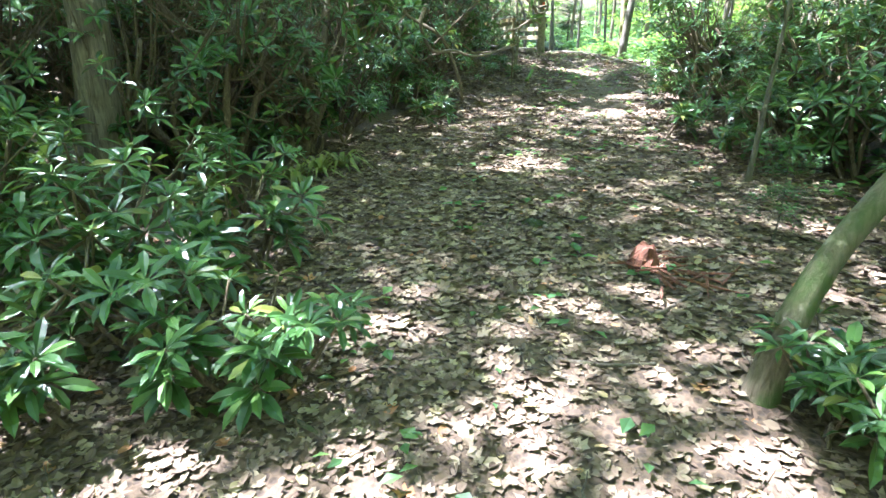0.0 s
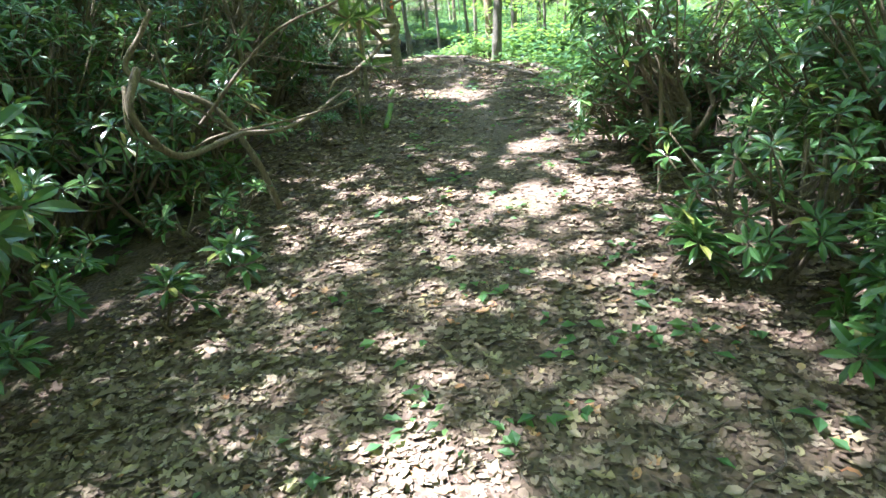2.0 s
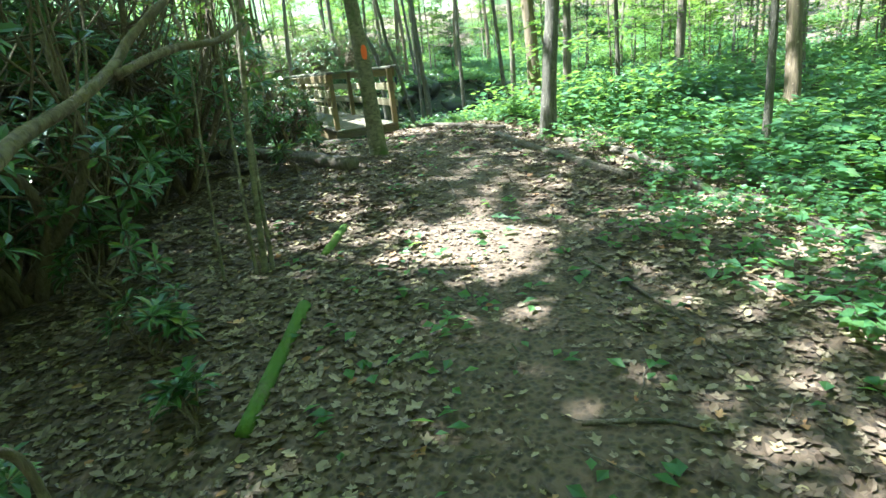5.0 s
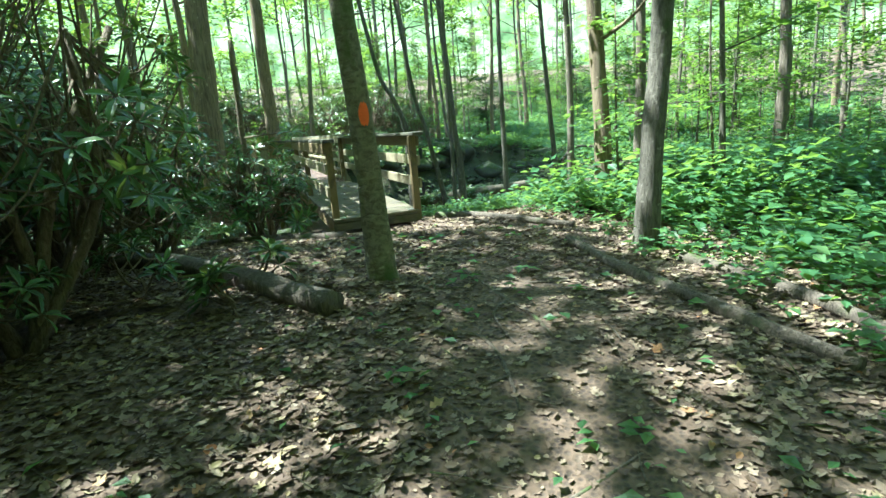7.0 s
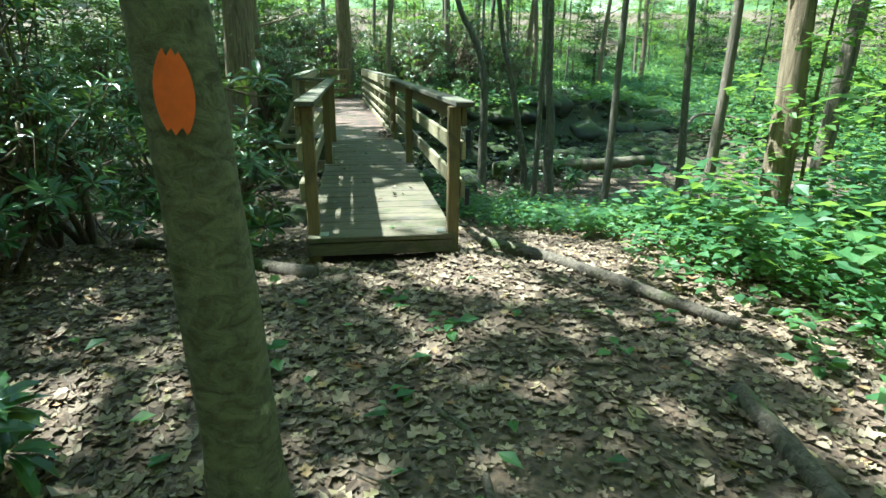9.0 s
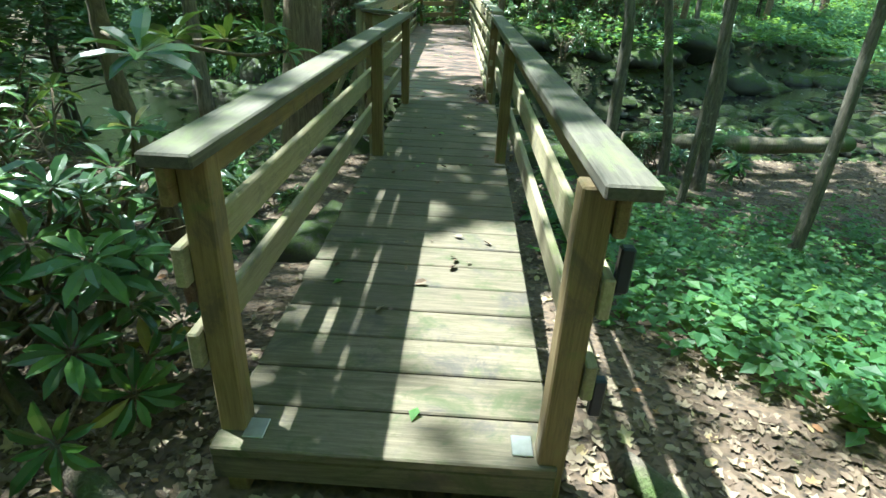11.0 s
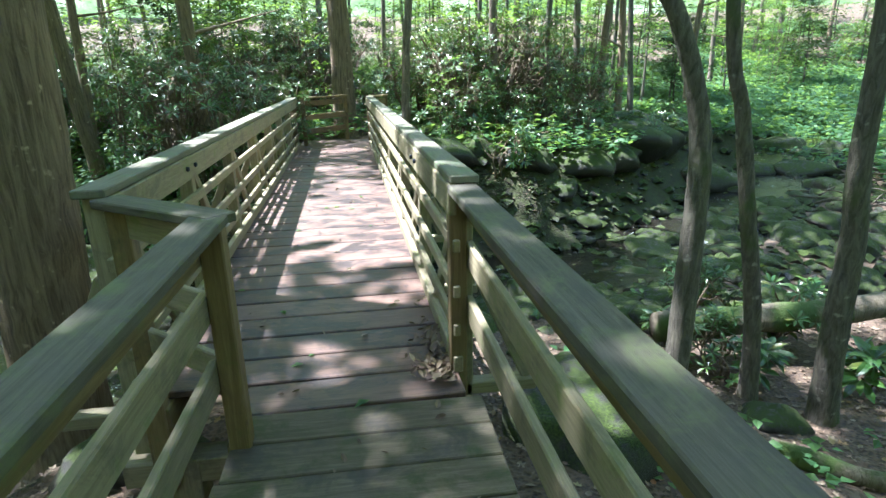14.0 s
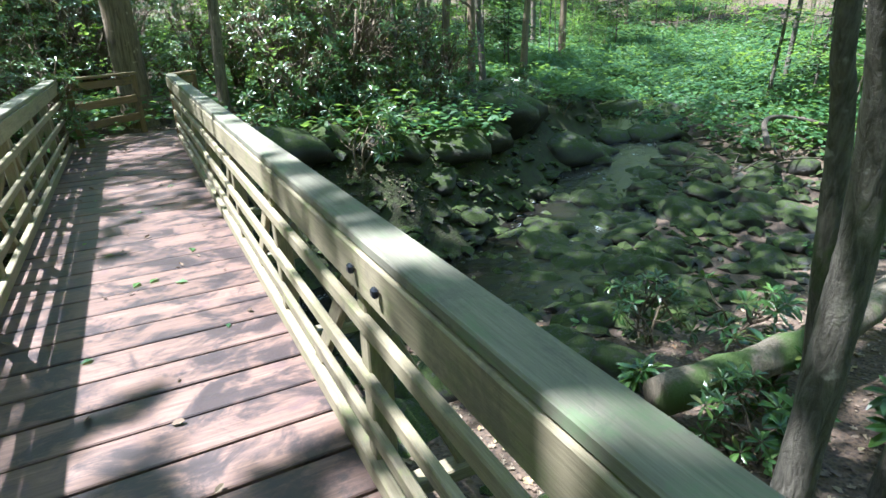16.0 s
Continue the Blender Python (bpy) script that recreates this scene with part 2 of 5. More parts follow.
DEADWOOD = bark_material("dead_wood", (0.028, 0.022, 0.016), (0.125, 0.1, 0.076), moss_at=0.54, ridge=(12, 12, 4))
REDROT = bark_material("rotten_red_wood", (0.04, 0.016, 0.01), (0.17, 0.065, 0.038), moss_at=0.7)
ROCK = mossy_stone("mossy_rock", (0.01, 0.009, 0.008), (0.045, 0.04, 0.034), 0.45)
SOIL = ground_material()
WATER = water_material()
ORANGE = plain("orange_paint", (0.85, 0.13, 0.02), 0.6)
STEEL = plain("galvanised_steel", (0.55, 0.56, 0.55), 0.35, 0.9)
BLACKBOLT = plain("dark_bolt", (0.03, 0.035, 0.05), 0.5, 0.6)
MOSS = plain("moss_tuft", (0.07, 0.13, 0.015), 0.95)
PALECAP = wood_material("pale_cap_wood", [(0.25, (0.16, 0.15, 0.11)), (0.7, (0.27, 0.255, 0.19))], (0.13, 0.17, 0.09), 0.14, 0.4, 0.88)


# ---- mesh helpers ----
def mesh_from(name, verts, faces, material, smooth=False):
    me = bpy.data.meshes.new(name)
    me.from_pydata(verts, [], faces)
    me.materials.append(material)
    if smooth:
        me.shade_smooth()
    return me


def part_mesh(name, me, parent, label="", at=None):
    ob = new(name, me)
    if parent is not None:
        ob.parent = parent
    if at is not None:
        ob.matrix_basis = at
    if label:
        ob["label"] = label
    return ob


def thing(name, label, category, at=None, group="", kind=""):
    ob = new(name)
    ob.empty_display_size = 0.1
    if at is not None:
        ob.matrix_basis = at
    return tagged(ob, label, category, group, kind)


def box_mesh(name, lx, ly, lz, material, bevel=0.005):
    bm = bmesh.new()
    bmesh.ops.create_cube(bm, size=1.0)
    bmesh.ops.scale(bm, vec=(lx, ly, lz), verts=bm.verts)
    if bevel:
        bmesh.ops.bevel(bm, geom=bm.edges[:], offset=bevel, segments=1, affect="EDGES")
    me = bpy.data.meshes.new(name)
    bm.to_mesh(me)
    bm.free()
    me.materials.append(material)
    return me


def board(name, p0, p1, width, height, material, parent, label="", twist=0.0, bevel=0.006, up=(0, 0, 1)):
    """A squared timber from p0 to p1 along its own x axis; width across, height along up."""
    p0, p1 = Vector(p0), Vector(p1)
    x = (p1 - p0).normalized()
    u = Vector(up)
    if abs(x.dot(u)) > 0.95:
        u = Vector((0, 1, 0))
    y = u.cross(x).normalized()
    z = x.cross(y)
    m = Matrix((x, y, z)).transposed().to_4x4()
    m.translation = (p0 + p1) / 2
    return part_mesh(name, box_mesh(name, (p1 - p0).length, width, height, material, bevel), parent, label, m @ pose(0, 0, 0, twist))


def tube_arrays(points, radii, sides=8, wobble=0.0, rnd=None):
    """Verts and faces of a tapering tube along points."""
    pts = [Vector(p) for p in points]
    verts, faces = [], []
    side = None
    for i, p in enumerate(pts):
        t = (pts[min(i + 1, len(pts) - 1)] - pts[max(i - 1, 0)]).normalized()
        if side is None:
            side = t.orthogonal().normalized()
        side = (side - t * side.dot(t)).normalized()
        other = t.cross(side)
        for k in range(sides):
            a = 2 * math.pi * k / sides
            r = radii[i] * (1 + (rnd.uniform(-wobble, wobble) if rnd else 0))
            verts.append(p + side * (r * math.cos(a)) + other * (r * math.sin(a)))
        if i:
            b = (i - 1) * sides
            for k in range(sides):
                k2 = (k + 1) % sides
                faces.append((b + k, b + k2, b + sides + k2, b + sides + k))
    faces.append(tuple(range(sides))[::-1])
    faces.append(tuple(range(len(verts) - sides, len(verts))))
    return verts, faces


def joined(chunks):
    verts, faces = [], []
    for v, f in chunks:
        n = len(verts)
        verts.extend(v)
        faces.extend(tuple(i + n for i in face) for face in f)
    return verts, faces


def smooth_line(points, per=6):
    """A curve through the points (Catmull-Rom)."""
    p = [Vector(q) for q in points]
    p = [p[0] * 2 - p[1]] + p + [p[-1] * 2 - p[-2]]
    out = []
    for i in range(1, len(p) - 2):
        for k in range(per):
            t = k / per
            out.append(0.5 * (2 * p[i] + (p[i + 1] - p[i - 1]) * t + (2 * p[i - 1] - 5 * p[i] + 4 * p[i + 1] - p[i + 2]) * t * t
                              + (3 * p[i] - p[i - 1] - 3 * p[i + 1] + p[i + 2]) * t ** 3))
    out.append(p[-2])
    return out


LONG_LEAF = (np.array([(0, 0, 0), (0.4, 0.42, 0.06), (0.4, 0, 0), (0.4, -0.42, 0.06), (0.75, 0.4, 0.0), (0.75, 0, -0.06), (0.75, -0.4, 0.0), (1, 0, -0.16)]),
             [(0, 2, 1), (0, 3, 2), (1, 2, 5, 4), (2, 3, 6, 5), (4, 5, 7), (5, 6, 7)])
OVAL_LEAF = (np.array([(0, 0, 0), (0.45, 0.5, 0.1), (0.5, 0, 0), (0.45, -0.5, 0.1), (1, 0, -0.06)]), [(0, 2, 1), (0, 3, 2), (1, 2, 4), (2, 3, 4)])
DIAMOND = (np.array([(0, 0, 0), (0.5, 0.5, 0.08), (1, 0, 0), (0.5, -0.5, 0.08)]), [(0, 3, 2, 1)])
CURLED = (np.array([(0, 0, 0), (0.3, 0.4, 0.22), (0.5, 0, 0.02), (0.3, -0.42, 0.05), (0.75, 0.3, 0.3), (0.75, -0.36, 0.1), (1, 0, 0.18)]),
          [(0, 2, 1), (0, 3, 2), (1, 2, 4), (2, 3, 5), (2, 5, 6), (2, 6, 4)])


LOBED = (np.array([(0, 0, 0), (0.22, 0.34, 0.14), (0.38, 0.16, 0.05), (0.56, 0.5, 0.22), (0.7, 0.2, 0.08), (1, 0.02, 0.2), (0.7, -0.22, 0.03), (0.55, -0.5, 0.14), (0.36, -0.17, 0.02), (0.2, -0.36, 0.1), (0.5, 0, 0.0)]),
         [(10, 0, 1), (10, 1, 2), (10, 2, 3), (10, 3, 4), (10, 4, 5), (10, 5, 6), (10, 6, 7), (10, 7, 8), (10, 8, 9), (10, 9, 0)])


def leaves(shape, origins, ways, ups, lengths, widths):
    """Arrays for many leaves at once: verts (n*k, 3) and faces."""
    base, faces = shape
    o = np.asarray(origins, float)
    x = np.asarray(ways, float)
    x = x / np.linalg.norm(x, axis=1, keepdims=True)
    u = np.asarray(ups, float)
    y = np.cross(u, x)
    y = y / np.maximum(np.linalg.norm(y, axis=1, keepdims=True), 1e-6)
    z = np.cross(x, y)
    ln, wd = np.asarray(lengths, float)[:, None, None], np.asarray(widths, float)[:, None, None]
    v = o[:, None] + x[:, None] * base[None, :, 0:1] * ln + y[:, None] * base[None, :, 1:2] * wd + z[:, None] * base[None, :, 2:3] * ln
    k, n = len(base), len(o)
    fs = [tuple(i + j * k for i in f) for j in range(n) for f in faces]
    return v.reshape(-1, 3).tolist(), fs


def rand_units(rng, n):
    v = rng.normal(size=(n, 3))
    return v / np.linalg.norm(v, axis=1, keepdims=True)


# ---- the lie of the land ----
TRAIL = [(-11.0, -29.0, -2.7), (-7.6, -21.0, -1.87), (-6.3, -17.2, -1.45), (-4.9, -14.4, -1.21), (-3.6, -12.0, -1.05), (-2.3, -9.6, -0.86), (-1.2, -7.0, -0.6),
         (-0.6, -5.2, -0.48), (0.15, -3.0, -0.22), (0.1, -0.6, -0.13), (0.0, 0.6, -0.24), (0.0, 3.5, -0.8), (0.0, 9.0, -1.2)]
STREAM = [(-30, 27), (-16, 21), (-11, 17), (-7, 13.2), (-4.3, 10.6), (-1.5, 10.6), (1.8, 12.2), (4.0, 12.0), (6.0, 13.2), (8.2, 14.6), (10.6, 15.8), (14, 19.5), (24, 25)]


def stream_distance(x, y):
    """Distance from the stream's middle line, which side (+1 the far bank), and how far up it."""
    best, side, along = 1e9, 1.0, 0.0
    for i in range(len(STREAM) - 1):
        (ax, ay), (bx, by) = STREAM[i], STREAM[i + 1]
        dx, dy = bx - ax, by - ay
        t = max(0.0, min(1.0, ((x - ax) * dx + (y - ay) * dy) / (dx * dx + dy * dy)))
        d = math.hypot(x - ax - t * dx, y - ay - t * dy)
        if d < best:
            best, side, along = d, (1.0 if dx * (y - ay) - dy * (x - ax) > 0 else -1.0), i + t
    return best, side, along


def ease(a, b, v):
    t = max(0.0, min(1.0, (v - a) / (b - a)))
    return t * t * (3 - 2 * t)


def trail_at(x, y):
    """How far right of the trail's middle a place lies, and the height of the trail beside it."""
    best, off, z = 1e9, 0.0, 0.0
    for (ax, ay, az), (bx, by, bz) in zip(TRAIL, TRAIL[1:]):
        dx, dy = bx - ax, by - ay
        t = max(0.0, min(1.0, ((x - ax) * dx + (y - ay) * dy) / (dx * dx + dy * dy)))
        d = math.hypot(x - ax - t * dx, y - ay - t * dy)
        if d < best:
            best, off, z = d, math.copysign(d, (x - ax) * dy - (y - ay) * dx), az + (bz - az) * t
    return off, z


def water_z(along):
    return float(np.interp(along, [0, 3, 5, 6.5, 8, 9, 10, 12], [-2.3, -1.95, -1.85, -1.75, -1.62, -1.4, -1.1, -0.2]))


def land(x, y):
    off, base = trail_at(x, y)
    w = 1 - ease(-4, 1.5, y)
    base += w * ease(-9, -5, y) * (-0.08 * max(-2.4, min(2.4, off)))
    base -= w * (0.3 * ease(1.9, 5, off) + 0.55 * ease(2.6, 6.5, -off))
    base -= 0.03 * math.exp(-(off / 0.5) ** 2)
    base += -0.3 * ease(0.9, 4, abs(x)) * ease(0.5, 3, y)
    d, side, along = stream_distance(x, y)
    level = water_z(along)
    if side > 0:
        base = -0.15 + 0.045 * max(0.0, d - 4.5)
    else:
        base = max(base, level + 0.3)
    west = 1 - ease(-3.0, -1.4, x)
    wide = 0.8 + 2.0 * west
    c = ease(wide * (0.5 + 0.3 * west), wide + (1.9 if side > 0 else 2.6 - 0.9 * west), d)
    base = (level - 0.14) * (1 - c) + base * c
    far = math.hypot(x, y - 2)
    base += 6.0 * ease(24, 75, far)
    if side < 0 and 3.5 < x < 13:
        base -= 0.35 * ease(8.6, 10, y) * ease(3.5, 5, x) * (1 - ease(11, 13, x)) * ease(0, 0.3, base - level)
    n = noise.noise(Vector((x * 0.7, y * 0.7, 0))) * 0.05 + noise.noise(Vector((x * 2.3, y * 2.3, 4))) * 0.025
    return base + n


def grid_lines(lo, hi, near_lo, near_hi, fine, coarse):
    out = list(np.arange(near_lo, near_hi + 1e-6, fine))
    v, s = near_lo, fine
    while v > lo:
        s = min(s * 1.25, coarse)
        v -= s
        out.insert(0, v)
    v, s = near_hi, fine
    while v < hi:
        s = min(s * 1.25, coarse)
        v += s
        out.append(v)
    return out


def build_ground():
    xs = grid_lines(-400, 400, -11, 11, 0.22, 40)
    ys = grid_lines(-400, 400, -22, 20, 0.22, 40)
    verts = [(x, y, land(x, y)) for y in ys for x in xs]
    w = len(xs)
    faces = [(j * w + i, j * w + i + 1, (j + 1) * w + i + 1, (j + 1) * w + i) for j in range(len(ys) - 1) for i in range(w - 1)]
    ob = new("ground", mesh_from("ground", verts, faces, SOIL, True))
    tagged(ob, "brown forest floor worn to a trail between the shrubs", "ground", kind="structure")


build_ground()


def build_water():
    line = smooth_line([(x, y, water_z(i)) for i, (x, y) in enumerate(STREAM)], 8)
    verts, faces = [], []
    for i, p in enumerate(line):
        t = (line[min(i + 1, len(line) - 1)] - line[max(i - 1, 0)])
        n = Vector((-t.y, t.x, 0)).normalized()
        wide = 3.6 if p.x < -2 else (1.9 if p.x < 8 else 1.0)
        for k in range(9):
            verts.append(p + n * ((k / 4 - 1) * wide))
        if i:
            b = (i - 1) * 9
            faces += [(b + k, b + k + 1, b + 9 + k + 1, b + 9 + k) for k in range(8)]
    ob = new("water", mesh_from("water", verts, faces, WATER, True))
    tagged(ob, "dark shallow woodland stream running over stones", "stream", kind="structure")


build_water()


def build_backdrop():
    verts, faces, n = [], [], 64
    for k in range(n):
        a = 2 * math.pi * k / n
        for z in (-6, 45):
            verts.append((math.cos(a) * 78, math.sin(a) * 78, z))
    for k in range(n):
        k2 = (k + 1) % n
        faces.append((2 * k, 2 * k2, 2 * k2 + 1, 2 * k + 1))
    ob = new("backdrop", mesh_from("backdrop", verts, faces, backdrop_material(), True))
    tagged(ob, "glowing backdrop painted as pale sunlit green woods in the distance", "woods", kind="structure")


build_backdrop()


# ---- footbridge ----
def span_left(y):
    return -1.06 - 0.026 * (y - 6)


def span_right(y):
    return 0.46 - 0.029 * (y - 6)


def build_bridge():
    rnd = random.Random(5)
    bridge = thing("footbridge", "weathered treated-lumber footbridge with railings over a stream", "footbridge")
    # ramp planks
    y = 0.0
    while y < 5.6:
        w = 0.225
        board("plank", (-0.57 + rnd.uniform(-0.01, 0.01), y + w / 2, -0.022 + rnd.uniform(-0.003, 0.003)), (0.57, y + w / 2 + rnd.uniform(-0.004, 0.004), -0.022),
              w - rnd.uniform(0.006, 0.012), 0.042, DECKWOOD, bridge, up=(rnd.uniform(-0.004, 0.004), 0, 1))
        y += w
    # span planks
    while y < 17.0:
        w = 0.272
        yc = y + w / 2
        xl, xr = span_left(yc) - 0.03, span_right(yc) + 0.03
        if yc < 5.95:
            xl = -0.57
        board("plank", (xl, yc - 0.012, -0.022 + rnd.uniform(-0.003, 0.003)), (xr, yc + 0.022 + rnd.uniform(-0.004, 0.004), -0.022),
              w - rnd.uniform(0.014, 0.022), 0.042, SPANWOOD, bridge, up=(0, rnd.uniform(-0.006, 0.006), 1))
        y += w
    # beams under the decks
    for x in (-0.5, 0.5):
        board("beam", (x, 0.03, -0.145), (x, 5.7, -0.145), 0.07, 0.2, POSTWOOD, bridge)
    board("header", (-0.57, 0.035, -0.1), (0.57, 0.035, -0.1), 0.04, 0.1, DECKWOOD, bridge)
    for f, s in ((span_left, 0.05), (span_right, -0.05)):
        board("beam", (f(5.7) + s, 5.8, -0.22), (f(17) + s, 17.0, -0.22), 0.12, 0.35, POSTWOOD, bridge)
    for x, yy in ((-0.95, 5.95), (0.4, 5.95), (-1.2, 16.6), (0.12, 16.6)):
        board("pier", (x, yy, land(x, yy) - 0.4), (x, yy, -0.4), 0.16, 0.16, RAILWOOD, bridge)
    board("pier_beam", (-1.25, 5.95, -0.47), (0.62, 5.95, -0.47), 0.15, 0.14, RAILWOOD, bridge)

    # ramp railings
    def right_x(yy):
        return 0.56 - 0.008 * yy

    for x, yy in ((-0.515, 0.13), (-0.515, 3.3), (-0.515, 5.42), (0.55, 0.07), (0.525, 3.28), (0.5, 5.9)):
        board("post", (x, yy, -0.42), (x, yy, 0.955), 0.088, 0.088, POSTWOOD, bridge, bevel=0.006)
    caps = (((-0.52, -0.03, 0.978), (-0.525, 5.46, 0.978)), ((0.605, -0.07, 0.978), (0.515, 5.84, 0.978)))
    for a, b in caps:
        board("cap_rail", a, b, 0.14, 0.04, CAPWOOD, bridge)
    for side, xa, xb, y0, y1 in ((-1, -0.578, -0.578, 0.05, 5.42), (1, 0.617, 0.562, 0.02, 5.9)):
        for z, h in ((0.885, 0.13), (0.635, 0.13), (0.345, 0.13)):
            board("rail", (xa, y0, z), (xb, y1, z + rnd.uniform(-0.01, 0.01)), 0.036, h, RAILWOOD if z < 0.8 else POSTWOOD, bridge)
    # brackets and bolts at the entrance
    for x in (-0.44, 0.46):
        board("bracket", (x - 0.035, 0.1, 0.004), (x + 0.035, 0.1, 0.004), 0.09, 0.006, STEEL, bridge, bevel=0.002, label="pale galvanised steel bracket")
    for z in (0.72, 0.28):
        board("latch", (0.655, 0.05, z - 0.07), (0.655, 0.05, z + 0.07), 0.04, 0.035, BLACKBOLT, bridge, label="dark metal latch plate")
    # jog between ramp and span
    board("cap_rail", (-0.47, 5.42, 0.982), (-1.06, 5.86, 0.982), 0.14, 0.04, CAPWOOD, bridge)
    board("post", (-1.0, 5.83, -0.5), (-1.0, 5.83, 0.955), 0.088, 0.088, POSTWOOD, bridge)
    for z in (0.885, 0.6, 0.33):
        board("rail", (-0.53, 5.46, z), (-1.02, 5.86, z), 0.036, 0.12, RAILWOOD, bridge)

    # span railings
    for f, s in ((lambda v: span_left(v), -1), (lambda v: span_right(v), 1)):
        y0, y1 = 5.84, 16.0
        x0, x1 = f(y0) + s * 0.03, f(y1) + s * 0.03
        mid = (y0 + y1) / 2
        for ya, yb in ((y0, mid), (mid, y1)):
            xa, xb = f(ya) + s * 0.035, f(yb) + s * 0.035
            board("cap_rail", (xa + s * 0.03, ya, 1.018), (xb + s * 0.03, yb - 0.004, 1.018), 0.14, 0.04, PALECAP, bridge)
            board("top_beam", (xa - s * 0.03, ya, 0.92), (xb - s * 0.03, yb - 0.004, 0.92), 0.04, 0.15, RAILWOOD, bridge)
        board("curb", (x0, y0, 0.045), (x1, y1, 0.045), 0.05, 0.09, RAILWOOD, bridge)
        for z in (0.69, 0.45, 0.24):
            board("rail", (x0 - s * 0.005, y0, z), (x1 - s * 0.005, y1, z), 0.036, 0.065, RAILWOOD, bridge)
        n = 8
        for k in range(n):
            yy = y0 + 0.1 + k * (y1 - y0 - 0.2) / (n - 1)
            x = f(yy) + s * 0.075
            board("post", (x, yy, -0.35), (x, yy, 0.99), 0.088, 0.088, RAILWOOD, bridge)
            if k < n - 1:
                yb = yy + (y1 - y0 - 0.2) / (n - 1)
                board("brace", (f(yy) + s * 0.07, yy + 0.12, 0.86), (f(yb) + s * 0.07, yb - 0.5, -0.1), 0.036, 0.09, RAILWOOD, bridge)
            board("outrigger", (x, yy, -0.14), (x + s * 0.4, yy, -0.14), 0.088, 0.07, RAILWOOD, bridge)
            board("knee_brace", (x + s * 0.36, yy, -0.11), (x + s * 0.04, yy, 0.6), 0.036, 0.07, RAILWOOD, bridge)
        for yy in (7.05, 7.25):
            x = f(yy) - s * 0.02
            board("bolt", (x, yy, 0.93), (x - s * 0.02, yy, 0.93), 0.03, 0.03, BLACKBOLT, bridge, bevel=0.006)
    # far landing
    for a, b in (((-1.2, 16.0), (-0.32, 17.1)), ((0.22, 16.0), (0.62, 16.75))):
        board("cap_rail", (*a, 1.018), (*b, 1.018), 0.14, 0.04, POSTWOOD, bridge)
        for z in (0.9, 0.6, 0.3):
            board("rail", (*a, z), (*b, z), 0.036, 0.12, POSTWOOD, bridge)
        for p in (a, b):
            board("post", (p[0], p[1], -0.4), (p[0], p[1], 0.99), 0.088, 0.088, POSTWOOD, bridge)


build_bridge()


# ---- trees ----
def trunk_mesh(name, path, r0, r1, material, rng, sides=14, flare=1.6):
    pts = smooth_line(path, 8)
    n = len(pts)
    radii = []
    for i in range(n):
        t = i / (n - 1)
        h = (pts[i] - pts[0]).length
        radii.append((r0 + (r1 - r0) * t) * (1 + (flare - 1) * math.exp(-h / 0.18)))
    v, f = tube_arrays(pts, radii, sides, 0.05, rng)
    return mesh_from(name, v, f, material, True)


def crown_arrays(rng, centre, size, n, leaf, shape=DIAMOND):
    """Leaves gathered in clumps round branch ends."""
    clumps = rand_units(rng, max(6, n // 45)) * (rng.random((max(6, n // 45), 1)) ** 0.45) * np.array(size) + np.array(centre)
    o = clumps[rng.integers(0, len(clumps), n)] + rng.normal(size=(n, 3)) * np.array([0.42, 0.42, 0.2]) * max(0.4, min(size) * 0.42)
    way = rand_units(rng, n) * np.array([1, 1, 0.35]) + np.array([0, 0, -0.15])
    up = rand_units(rng, n) * 0.55 + np.array([0, 0, 1])
    ln = leaf * (0.6 + 0.8 * rng.random(n))
    return leaves(shape, o, way, up, ln, ln * (0.55 + 0.2 * rng.random(n)))


def limb_arrays(rnd, start, end, r):
    s, e = Vector(start), Vector(end)
    mid = (s + e) / 2 + Vector((rnd.uniform(-1, 1), rnd.uniform(-1, 1), rnd.uniform(-0.3, 0.6))) * (e - s).length * 0.12
    pts = smooth_line([s, mid, e], 4)
    return tube_arrays(pts, [r * (1 - 0.8 * i / (len(pts) - 1)) for i in range(len(pts))], 6)


